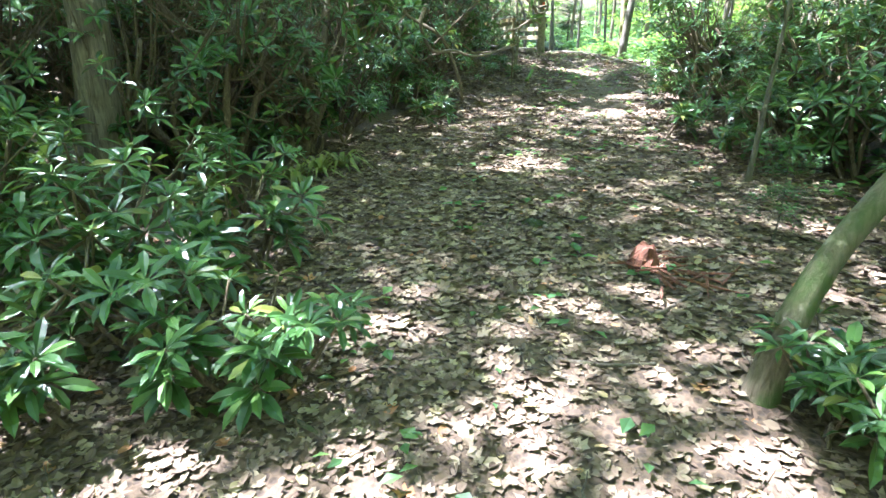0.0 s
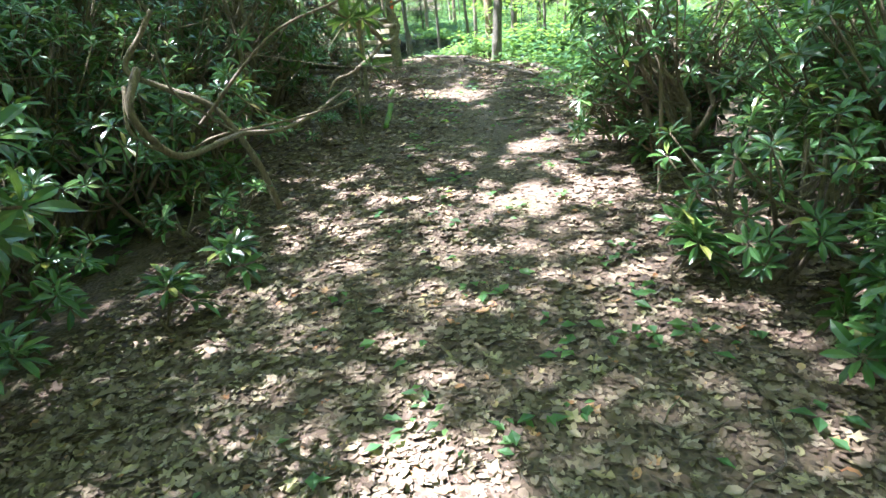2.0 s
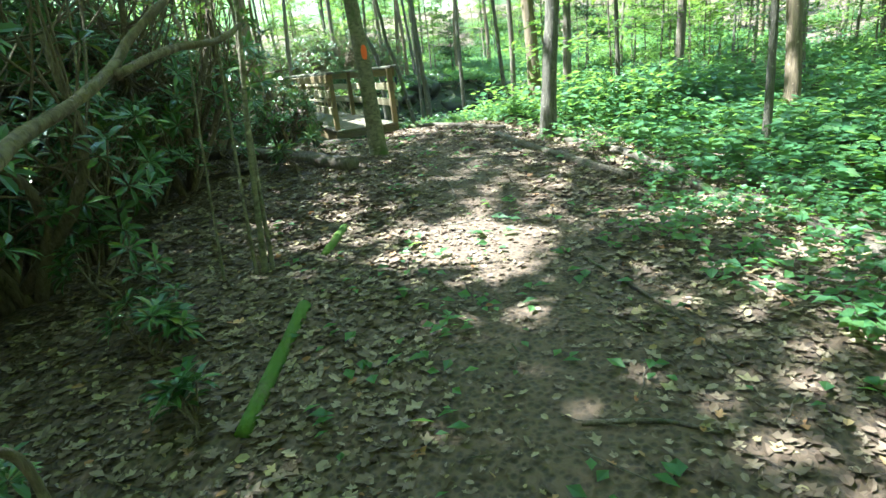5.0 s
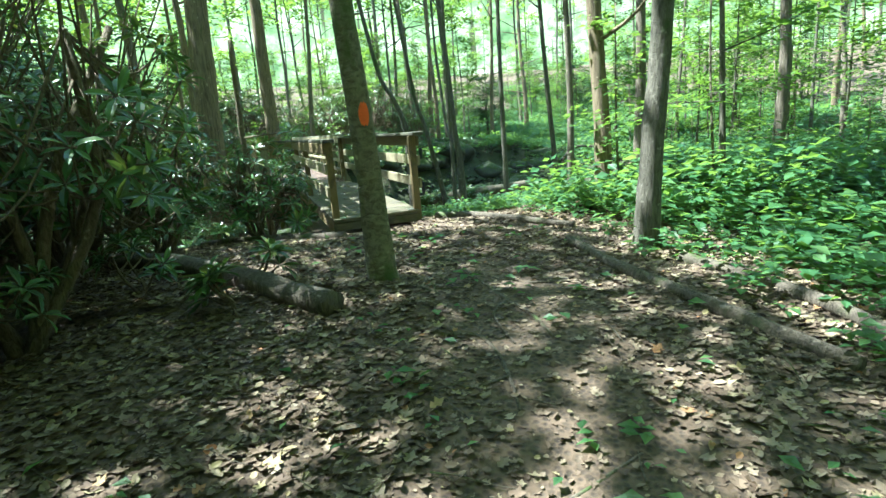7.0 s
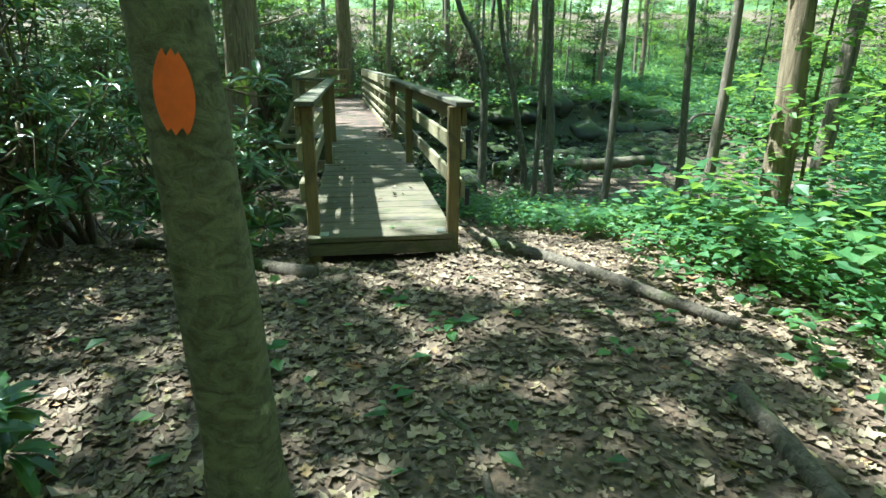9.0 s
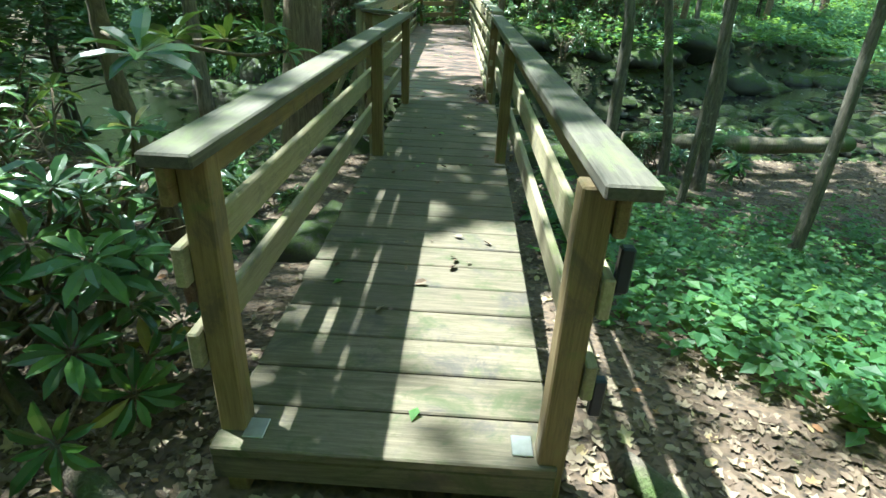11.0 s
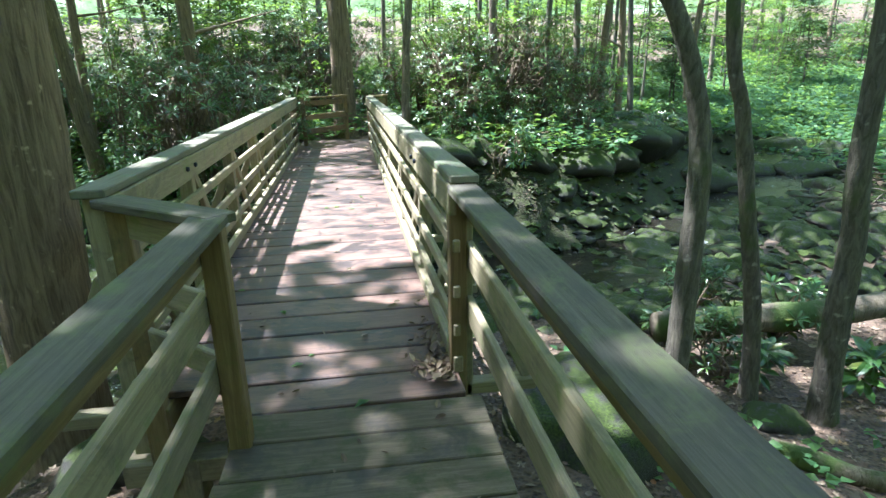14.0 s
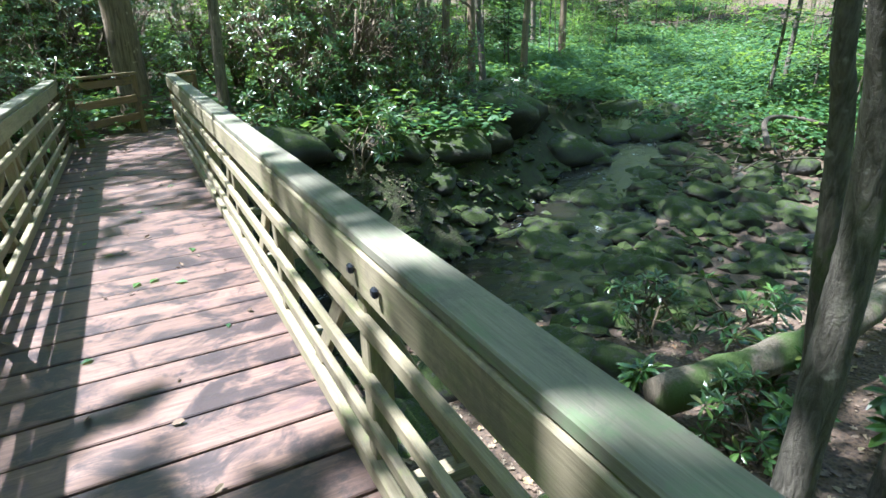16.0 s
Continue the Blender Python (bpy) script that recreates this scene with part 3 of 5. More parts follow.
def tree(path, r0, bark, label, height=13.0, crown=(2.6, 2.6, 2.6), n=900, leaf=0.2, crown_mat=None, seed=1, group="", limbs=6, low=0.45, r_top=0.35):
    """A tree on its own: trunk through the path and on up, limbs, a ragged crown."""
    rnd, rng = random.Random(seed), np.random.default_rng(seed)
    base = Vector(path[0])
    ob = thing("tree", label, "tree", Matrix.Translation(base), group)
    pts = [Vector(p) - base for p in path]
    way = (pts[-1] - pts[-2]).normalized()
    way = (way + Vector((0, 0, 1.2))).normalized()
    while pts[-1].z < height - 1.5:
        pts.append(pts[-1] + way * 2.6 + Vector((rnd.uniform(-0.12, 0.12), rnd.uniform(-0.12, 0.12), 0)))
        way = (way + Vector((0, 0, 0.6))).normalized()
    pts[0] = pts[0] - Vector((0, 0, 0.15))
    part_mesh("trunk", trunk_mesh("trunk", pts, r0, r0 * r_top, bark, rnd), ob)
    top = pts[-1]
    chunks, ends = [], []
    for k in range(limbs):
        t = low + (0.98 - low) * k / max(1, limbs - 1)
        z = t * top.z
        i = max(1, next((j for j, p in enumerate(pts) if p.z >= z), len(pts) - 1))
        a, b = pts[i - 1], pts[i]
        s = a + (b - a) * ((z - a.z) / max(0.01, b.z - a.z))
        ang = rnd.uniform(0, 6.28)
        e = s + Vector((math.cos(ang), math.sin(ang), rnd.uniform(0.1, 0.5))) * crown[0] * rnd.uniform(0.6, 1.0)
        chunks.append(limb_arrays(rnd, s, e, r0 * 0.28))
        ends.append(e)
    v, f = joined(chunks)
    tagged(part_mesh("limb", mesh_from("limb", v, f, bark, True), ob), kind="stuff")
    v, f = crown_arrays(rng, (top.x, top.y, top.z - crown[2] * 0.3), crown, n, leaf)
    tagged(part_mesh("crown", mesh_from("crown", v, f, crown_mat or CANOPY), ob), kind="stuff")
    return ob


def up_path(x, y, dx, dy, h=2.2, sink=0.05):
    """A trunk's lower course: from the ground at (x, y), shifted by dx, dy at h metres up."""
    z = land(x, y) - sink
    return [(x, y, z), (x + dx * 0.45, y + dy * 0.45, z + h * 0.5), (x + dx, y + dy, z + h)]


blaze_tree = tree([(-0.54, -2.6, -0.2), (-0.57, -2.6, 0.8), (-0.64, -2.6, 2.1)], 0.115, BIRCHBARK, "young birch trunk with an orange paint blaze beside the trail", 11, n=700, seed=3)
# the blaze lies on the trunk's bark
def build_blaze():
    verts, faces = [], []
    rows, cols = 9, 7
    for i in range(rows):
        t = i / (rows - 1)
        half = 0.62 * math.sin(math.pi * (0.12 + 0.8 * t)) ** 0.6
        for k in range(cols):
            a = -math.pi / 2 + 0.18 + half * (2 * k / (cols - 1) - 1) * 0.62
            z = 1.30 + 0.17 * t + 0.01 * math.sin(k * 2.1)
            verts.append((-0.056 + math.cos(a) * 0.112, math.sin(a) * 0.112, z))
        if i:
            b = (i - 1) * cols
            faces += [(b + k, b + k + 1, b + cols + k + 1, b + cols + k) for k in range(cols - 1)]
    part_mesh("paint_blaze", mesh_from("paint_blaze", verts, faces, ORANGE, True), blaze_tree, "bright orange painted trail blaze")


build_blaze()
tree(up_path(2.3, -2.3, 0.2, 0.0), 0.128, GREYBARK, "grey-barked hardwood at the edge of the trail", 14, n=900, seed=4)
tree(up_path(-2.45, 7.55, 0.15, 0.0), 0.33, HEMBARK, "large hemlock trunk with furrowed brown bark by the stream", 16, crown_mat=NEEDLE, n=1200, seed=5, low=0.6, r_top=0.5)
tree([(2.33, 6.8, land(2.33, 6.8) - 0.05), (2.34, 6.8, -0.23), (2.34, 6.8, 0.44), (2.32, 6.8, 0.96), (2.23, 6.8, 1.38), (2.06, 6.8, 1.8), (1.76, 6.85, 2.5)], 0.092, GREYBARK, "crooked mossy trunk leaning beside the stream", 11, n=700, seed=6, low=0.6)
tree([(3.42, 7.3, land(3.42, 7.3) - 0.05), (3.33, 7.3, -0.61), (3.13, 7.3, 0.35), (2.95, 7.3, 1.17), (2.77, 7.3, 1.85)], 0.078, GREYBARK, "slender lichen-spotted trunk on the stream bank", 11, n=700, seed=7, low=0.6)
tree([(3.82, 6.9, land(3.82, 6.9) - 0.05), (3.75, 6.9, -0.44), (3.74, 6.9, 0.23), (3.66, 6.9, 0.83), (3.61, 6.9, 1.93)], 0.11, GREYBARK, "grey trunk with a mossy foot on the bank", 12, n=700, seed=8, low=0.6)
tree(up_path(-3.3, 6.2, -0.1, 0.1), 0.115, BARK, "dark slim trunk standing at the stream's edge", 12, crown_mat=NEEDLE, n=700, seed=9, low=0.55)
tree(up_path(-9.2, -13.6, 0.1, 0.0), 0.2, BARK, "brown trunk standing among rhododendrons", 13, n=800, seed=10, low=0.6)
tree([(-5.22, -17.62, land(-5.22, -17.62) - 0.05), (-5.17, -17.62, -1.2), (-4.98, -17.6, -0.75), (-4.6, -17.6, -0.2), (-4.2, -17.6, 0.6)], 0.075, MOSSYBARK, "leaning trunk covered in green moss", 7, crown=(1.5, 1.5, 1.2), n=350, leaf=0.16, crown_mat=RHODO, seed=11, low=0.7)
tree([(-3.02, -14.78, land(-3.02, -14.78) - 0.05), (-2.98, -14.76, -0.5), (-2.92, -14.74, 0.5)], 0.03, GREYBARK, "thin pale sapling beside the trail", 5, crown=(1.0, 1.0, 1.0), n=250, leaf=0.16, seed=12, low=0.6)
for k, (dx, tx, r) in enumerate(((0.0, 0.24, 0.026), (0.07, 0.12, 0.018), (-0.06, 0.13, 0.014), (-0.3, 0.2, 0.01))):
    x, y = -2.4 + dx, -5.6 + dx * 0.3
    tree(up_path(x, y, tx, 0), r, BIRCHBARK, "slim pale sapling stem beside the trail", 5.5, crown=(0.9, 0.9, 0.9), n=160, leaf=0.15, seed=20 + k, group="sapling stems", low=0.7)

# woods: three kinds built once, then copied
WOODS = [
    # x, y, kind, scale
    (-0.40, 18.60, 3, 1.2), (1.15, 17.60, 0, 0.8), (3.40, 17.60, 0, 0.9), (4.60, 17.20, 2, 0.6), (6.10, 18.60, 0, 0.8),
    (6.90, 18.00, 1, 0.7), (7.50, 18.40, 2, 0.8), (-3.70, 17.20, 1, 0.6), (-5.70, 16.40, 3, 0.7), (-6.20, 17.50, 1, 0.8), (3.60, 3.90, 2, 0.55), (4.40, 2.60, 0, 0.5),
    (5.20, 4.40, 2, 0.6), (2.90, 5.20, 2, 0.45), (5.90, 2.40, 0, 0.8), (7.05, -2.82, 1, 0.9), (9.00, 2.00, 0, 0.9), (4.72, -6.91, 2, 0.7), (5.35, -10.25, 0, 0.9), (4.17, -4.65, 2, 0.5),
]


def wood_kind(bark, label, r, height, crown_mat, n, seed, leaf=0.24, low=0.5):
    ob = tree([(0, 0, 0), (0.05, 0.03, 1.2), (0.02, 0.1, 3.0)], r, bark, label, height, (2.6, 2.6, 2.4), n, leaf, crown_mat, seed, "woodland trees", 7, low)
    return ob


KINDS = [wood_kind(BARK, "brown-barked woodland tree with a thin leafy crown", 0.15, 13, CANOPY, 1200, 31),
         wood_kind(HEMBARK, "dark hemlock with drooping green boughs", 0.16, 14, NEEDLE, 1600, 32, 0.16, 0.2),
         wood_kind(GREYBARK, "slender grey woodland trunk with sparse leaves", 0.12, 12, CANOPY, 1100, 33),
         wood_kind(HEMBARK, "thick furrowed conifer trunk among the shrubs", 0.26, 16, NEEDLE, 900, 34)]


def stand(kind, x, y, s, rnd):
    m = Matrix.Translation((x, y, land(x, y) - 0.05)) @ pose(0, 0, 0, rnd.uniform(-3, 3), rnd.uniform(-3, 3), rnd.uniform(0, 360)) @ Matrix.Diagonal((s, s, max(0.85, s), 1))
    copy_thing(KINDS[kind], m)


def keep_clear(x, y):
    """True where the trail, the bridge, the stream bed or the clear ground beside them lies."""
    if abs(trail_at(x, y)[0]) < 3.2 and y < 1:
        return True
    if abs(x) < 2.4 and 0 <= y < 19:
        return True
    return stream_distance(x, y)[0] < 3.2


def build_woods():
    rnd = random.Random(77)
    for x, y, kind, s in WOODS:
        stand(kind, x, y, s, rnd)
    placed = [(w[0], w[1]) for w in WOODS]
    tries = 0
    while len(placed) < 270 and tries < 6000:
        tries += 1
        a, d = rnd.uniform(0, 6.283), 6 + 46 * rnd.random() ** 0.75
        x, y = 1 + math.cos(a) * d, math.sin(a) * d + rnd.choice((-16, -8, 0, 8, 14))
        if keep_clear(x, y) or math.hypot(x, y) > 60:
            continue
        if any((x - p) ** 2 + (y - q) ** 2 < 2.2 for p, q in placed):
            continue
        if 2.5 < x < 16 and 2 < y < 17 and rnd.random() < 0.8:
            continue
        placed.append((x, y))
        kind, s = rnd.choice((0, 0, 1, 2, 2) if x > -2 else (0, 1, 1, 3, 2)), rnd.uniform(0.55, 1.15)
        if y < -6 and abs(trail_at(x, y)[0]) < 4.6:
            x -= 3.0 if x < -3 else -2.0
        stand(kind, x, y, s, rnd)


for k in KINDS:
    k.location = (0, -70 - 5 * KINDS.index(k), land(0, -70))
build_woods()


# ---- rhododendrons ----
def whorl(rng, centre, way, n, length):
    """A rosette of long leaves round a stem tip."""
    way = np.array(way) / np.linalg.norm(way)
    a = np.cross(way, (0.3, 0.8, 0.2))
    a /= np.linalg.norm(a)
    b = np.cross(way, a)
    ang = np.arange(n) * 2.4 + rng.random() * 6
    lift = np.linspace(0.75, -0.25, n) + rng.normal(size=n) * 0.12
    out = a * np.cos(ang)[:, None] + b * np.sin(ang)[:, None] + way * lift[:, None]
    ln = length * (0.65 + 0.4 * rng.random(n))
    up = np.tile(way, (n, 1)) + rng.normal(size=(n, 3)) * 0.12
    return leaves(LONG_LEAF, np.tile(centre, (n, 1)) + out * 0.015, out, up, ln, ln * (0.3 + 0.06 * rng.random(n)))


def shrub_arrays(seed, spread, height, stems, tips, length, dense=10):
    rnd, rng = random.Random(seed), np.random.default_rng(seed)
    wood, green = [], []
    for s in range(stems):
        a = rnd.uniform(0, 6.283)
        e = Vector((math.cos(a) * spread * rnd.uniform(0.2, 0.6), math.sin(a) * spread * rnd.uniform(0.2, 0.6), height * rnd.uniform(0.45, 0.8)))
        mid = e * 0.5 + Vector((rnd.uniform(-0.15, 0.15), rnd.uniform(-0.15, 0.15), 0)) * height
        line = smooth_line([(rnd.uniform(-0.1, 0.1), rnd.uniform(-0.1, 0.1), -0.06), mid, e], 4)
        wood.append(tube_arrays(line, [0.022 * (height + 0.4) * (1 - 0.5 * i / len(line)) * 0.7 for i in range(len(line))], 6))
        for k in range(tips):
            b = a + rnd.uniform(-1.4, 1.4)
            t = Vector((math.cos(b) * spread * rnd.uniform(0.4, 1.0), math.sin(b) * spread * rnd.uniform(0.4, 1.0), height * rnd.uniform(0.3, 1.0)))
            j = line[rnd.randint(len(line) // 2, len(line) - 1)]
            m = (j + t) / 2 + Vector((0, 0, -0.08 * height))
            tl = smooth_line([j, m, t], 3)
            wood.append(tube_arrays(tl, [0.009 * (1 - 0.5 * i / len(tl)) + 0.002 for i in range(len(tl))], 5))
            d = (t - m).normalized() + Vector((0, 0, 0.7))
            green.append(whorl(rng, np.array(t), np.array(d), dense + rnd.randint(-2, 3), length))
    return joined(wood), joined(green)


def shrub(seed, spread, height, stems, tips, length=0.17, label="rhododendron bush with long glossy green leaves", at=None, dense=10):
    ob = thing("rhododendron", label, "shrub", at, "rhododendrons")
    (wv, wf), (gv, gf) = shrub_arrays(seed, spread, height, stems, tips, length, dense)
    tagged(part_mesh("stem", mesh_from("stem", wv, wf, BRANCHBARK, True), ob), kind="stuff")
    tagged(part_mesh("foliage", mesh_from("foliage", gv, gf, RHODO), ob), kind="stuff")
    return ob


SHRUBS = [shrub(41, 0.9, 1.5, 6, 9), shrub(42, 1.1, 2.1, 7, 10), shrub(43, 0.45, 0.55, 3, 4, 0.15, "low rhododendron sprig with glossy leaves"),
          shrub(44, 1.5, 3.0, 8, 14, 0.18, "tall rhododendron thicket with dark glossy leaves"), shrub(45, 0.6, 0.9, 4, 6, 0.17)]
for k, s in enumerate(SHRUBS):
    s.location = (6 * k, -72, land(6 * k, -72))


def plant(kind, x, y, s=1.0, turn=None, rnd=random.Random(9), tip=0.0):
    m = Matrix.Translation((x, y, land(x, y) - 0.02)) @ pose(0, 0, 0, rnd.uniform(-tip, tip), rnd.uniform(-tip, tip), rnd.uniform(0, 360) if turn is None else turn) @ Matrix.Diagonal((s, s, s, 1))
    return copy_thing(SHRUBS[kind], m)


PLANTED = [
    # beside the start of the trail
    (2, -7.60, -17.14, 1.0), (2, -7.28, -16.93, 0.9), (2, -8.12, -16.61, 1.2), (2, -8.41, -17.05, 1.1), (4, -8.49, -15.97, 1.0), (2, -7.61, -15.83, 1.2), (4, -8.54, -15.12, 1.1), (0, -9.54, -15.64, 0.9),
    (4, -7.79, -14.73, 0.9), (2, -5.00, -17.85, 0.8), (2, -4.96, -18.23, 0.9), (0, -8.64, -13.41, 1.0), (4, -7.29, -12.47, 1.0), (4, -7.37, -11.72, 1.1), (2, -6.86, -12.09, 1.2), (0, -8.35, -11.83, 1.1),
    (4, -2.11, -14.31, 1.0), (2, -2.53, -14.49, 1.0), (0, -1.35, -14.23, 1.1), (1, -0.41, -15.26, 1.1), (0, -1.62, -16.45, 1.2), (1, -0.42, -13.27, 1.0), (3, 1.52, -13.77, 0.9), (1, -1.84, -18.48, 1.1),
    # thicket along the side away from the woods
    (1, -7.62, -10.17, 1.0), (3, -9.18, -11.15, 1.0), (1, -6.57, -8.82, 1.05), (3, -7.87, -8.63, 1.0), (1, -5.71, -7.42, 1.0), (3, -6.92, -6.62, 1.0), (1, -5.04, -5.95, 0.95), (0, -5.09, -8.45, 0.9),
    (2, -5.53, -10.20, 1.0), (2, -5.25, -9.97, 0.9), (0, -4.41, -4.26, 1.0), (3, -6.02, -4.39, 0.9), (1, -4.31, -2.62, 0.95), (1, -3.42, -0.80, 0.9), (0, -2.60, -0.20, 0.9), (2, -2.42, -2.29, 0.9),
    (2, -3.13, -6.55, 0.7), (2, -3.40, -5.73, 0.9), (2, -3.78, -7.60, 0.8), (3, -10.34, -13.51, 1.0), (3, -11.69, -15.81, 1.1), (3, -9.50, -9.16, 1.1), (3, -8.09, -4.99, 1.1), (3, -6.71, -1.24, 1.0), (3, -5.20, 0.50, 0.9),
    # right of the trail
    (4, -0.84, -10.78, 1.0), (4, -0.31, -10.58, 1.1), (2, -1.10, -11.27, 1.1), (0, 0.48, -10.40, 1.0), (1, 0.94, -11.60, 0.9), (4, -0.40, -12.22, 0.9), (0, 1.41, -9.44, 0.8),
    # by the bridge and the stream
    (0, -1.45, 0.75, 0.85), (4, -1.35, 0.35, 1.0), (2, -2.20, 4.60, 1.1), (4, 4.10, 9.30, 0.8), (2, 4.90, 8.90, 1.2), (2, 4.30, 8.20, 1.0),
    (4, 3.30, 7.60, 0.7), (0, 2.40, 16.20, 0.9), (4, 3.20, 15.90, 1.1), (0, 4.00, 16.60, 0.9), (1, 2.60, 18.20, 0.9), (3, -2.60, 19.00, 0.9), (3, -4.40, 18.60, 0.9), (1, -3.00, 17.20, 0.8), (3, -7.20, 18.20, 1.0),
    (3, 1.80, 20.50, 0.9), (3, 4.00, 20.80, 0.8), (3, -0.80, 21.50, 1.0), (3, -9.00, 20.00, 1.0), (3, -5.50, 21.00, 1.0), (1, 5.40, 16.90, 0.9), (0, 5.00, 15.90, 0.7),
]
PLANTED += [(3, -3.3, 0.4, 0.9), (1, -2.7, 1.3, 0.9), (3, -4.3, -0.9, 0.9), (3, -4.9, 1.6, 1.0), (1, -3.6, 2.6, 0.8), (2, -2.2, 3.6, 0.9), (2, -2.9, 4.3, 1.0), (2, -3.4, 3.5, 1.0), (2, -2.0, 4.4, 0.8),
            (3, -3.6, -2.4, 0.9), (1, -3.1, -1.2, 0.9)]
for kind, x, y, s in PLANTED:
    plant(kind, x, y, s)


# ---- rhododendron limbs over the trail's edge ----
def limb(label, lines, radius, seed, fork=0.7):
    """A bare crooked limb with its forks; each fork a part."""
    rnd = random.Random(seed)
    first = Vector(lines[0][0])
    ob = thing("rhododendron_limb", label, "branch", Matrix.Translation(first))
    for k, line in enumerate(lines):
        pts = smooth_line([Vector(p) - first for p in line], 6)
        r = radius * (1.0 if k == 0 else fork)
        v, f = tube_arrays(pts, [r * (1 - 0.45 * i / len(pts)) * rnd.uniform(0.92, 1.1) for i in range(len(pts))], 9, 0.04, rnd)
        part_mesh("bough" if k == 0 else "fork", mesh_from("bough", v, f, BRANCHBARK, True), ob)
    return ob


limb("thick crooked rhododendron limb arching down to the leaf litter", [
    [(-5.62, -11.18, 0.61), (-5.72, -11.3, 0.38), (-5.64, -11.2, 0.15), (-5.47, -10.97, -0.01), (-5.04, -10.41, 0.0), (-4.75, -10.02, -0.07), (-4.5, -9.7, -0.1), (-4.09, -9.14, -0.07), (-3.69, -8.61, 0.01), (-3.46, -8.31, 0.06), (-3.31, -8.12, 0.0), (-3.27, -8.07, -0.23), (-3.28, -8.08, -0.7)],
    [(-5.04, -10.41, 0.0), (-5.25, -10.45, 0.2), (-5.45, -10.6, 0.42), (-5.5, -10.6, 0.75)],
    [(-4.39, -9.54, -0.1), (-4.75, -9.75, 0.1), (-4.95, -9.7, 0.3)]], 0.027, 1, 0.5)
limb("smooth forked rhododendron limb reaching beside the trail", [
    [(-4.35, -9.9, 1.25), (-4.1, -10.15, 1.04), (-4.02, -10.13, 0.91), (-3.77, -10.07, 0.8), (-3.59, -9.99, 0.68), (-3.48, -9.9, 0.59), (-3.31, -9.73, 0.61), (-3.22, -9.65, 0.7), (-3.21, -9.55, 0.84), (-3.23, -9.44, 0.93), (-3.05, -9.27, 1.07), (-2.96, -9.2, 1.14)],
    [(-3.48, -9.9, 0.59), (-3.69, -9.93, 0.44), (-3.88, -9.97, 0.34), (-4.06, -10.08, 0.31), (-4.16, -10.09, 0.2)],
    [(-3.22, -9.44, 0.92), (-3.04, -9.28, 0.97), (-2.88, -9.12, 1.0)],
    [(-3.95, -10.17, 0.86), (-3.86, -10.0, 1.0), (-3.7, -9.95, 1.2)]], 0.026, 2)
limb("pale thick rhododendron limb rising and bending over", [
    [(-3.22, -9.62, 0.72), (-3.16, -9.1, 0.74), (-3.04, -8.52, 0.8), (-2.98, -8.19, 0.9), (-2.88, -7.96, 0.97), (-2.77, -7.74, 1.07), (-2.7, -7.63, 1.17), (-2.56, -7.53, 1.3)],
    [(-2.76, -7.76, 1.05), (-2.58, -7.53, 1.13), (-2.4, -7.33, 1.16), (-2.29, -7.13, 1.23)]], 0.026, 3)
limb("dark leaning rhododendron trunk with looping branches", [
    [(-4.78, -10.0, -0.8), (-4.89, -10.0, -0.35), (-5.14, -9.97, 0.18), (-5.49, -9.94, 0.4), (-5.75, -9.92, 0.58), (-5.58, -9.93, 0.83), (-5.45, -9.94, 1.01)],
    [(-5.8, -9.92, 0.45), (-5.83, -10.12, 0.09), (-5.51, -9.93, -0.16), (-5.19, -9.96, -0.05), (-4.56, -9.66, -0.05), (-3.91, -9.41, 0.0), (-3.61, -9.29, 0.1)]], 0.034, 4, 0.5)


# ---- logs, sticks and stones ----
def log(label, points, r0, r1, material, seed, name="log", category="log", sides=12):
    rnd = random.Random(seed)
    pts = [Vector(p) for p in points]
    base = pts[0].copy()
    line = smooth_line([p - base for p in pts], 5)
    v, f = tube_arrays(line, [(r0 + (r1 - r0) * i / (len(line) - 1)) * rnd.uniform(0.93, 1.07) for i in range(len(line))], sides, 0.07, rnd)
    ob = new(name, mesh_from(name, v, f, material, True))
    ob.location = base
    return tagged(ob, label, category)


def on_land(points, lift):
    return [(x, y, land(x, y) + lift) for x, y in points]


log("old grey log with a broken end lying on leaf litter", on_land([(-3.1, -0.5), (-2.39, -1.35), (-1.7, -2.25), (-1.03, -3.16)], 0.06), 0.1, 0.1, DEADWOOD, 1)
log("half-buried pale log beside the bridge entrance", on_land([(-2.2, 0.75), (-1.85, 0.6), (-1.1, 0.05), (-0.5, -0.35)], 0.02), 0.05, 0.06, DEADWOOD, 2)
log("weathered edging log along the trail by the bridge", on_land([(0.85, 0.2), (1.3, -0.4), (2.04, -1.37)], 0.03), 0.055, 0.045, DEADWOOD, 3)
log("dark rotten log edging the trail", on_land([(1.58, -2.0), (1.5, -2.94), (1.56, -3.9), (1.75, -4.9)], 0.03), 0.05, 0.06, DEADWOOD, 4)
log("long dark rotting log edging the trail", on_land([(2.25, -2.9), (2.35, -4.2), (2.2, -5.6), (2.0, -6.8), (1.6, -8.0)], 0.04), 0.06, 0.045, DEADWOOD, 5)
log("short log covered in bright green moss", on_land([(-2.2, -6.38), (-2.45, -6.9), (-2.7, -7.41)], 0.02), 0.045, 0.04, MOSSLOG, 6)
log("stub of mossy wood in the litter", on_land([(-1.58, -4.88), (-1.89, -5.49)], 0.01), 0.04, 0.035, MOSSLOG, 7)
log("thick mossy fallen log by the stream", [(2.9, 8.1, -1.0), (4.0, 8.0, -0.95), (5.2, 8.0, -0.92), (6.8, 8.3, -0.9)], 0.16, 0.13, MOSSYBARK, 8)
log("fallen mossy log in the woods", on_land([(4.0, -3.2), (5.3, -4.0), (6.8, -4.6)], 0.08), 0.12, 0.1, MOSSYBARK, 9)
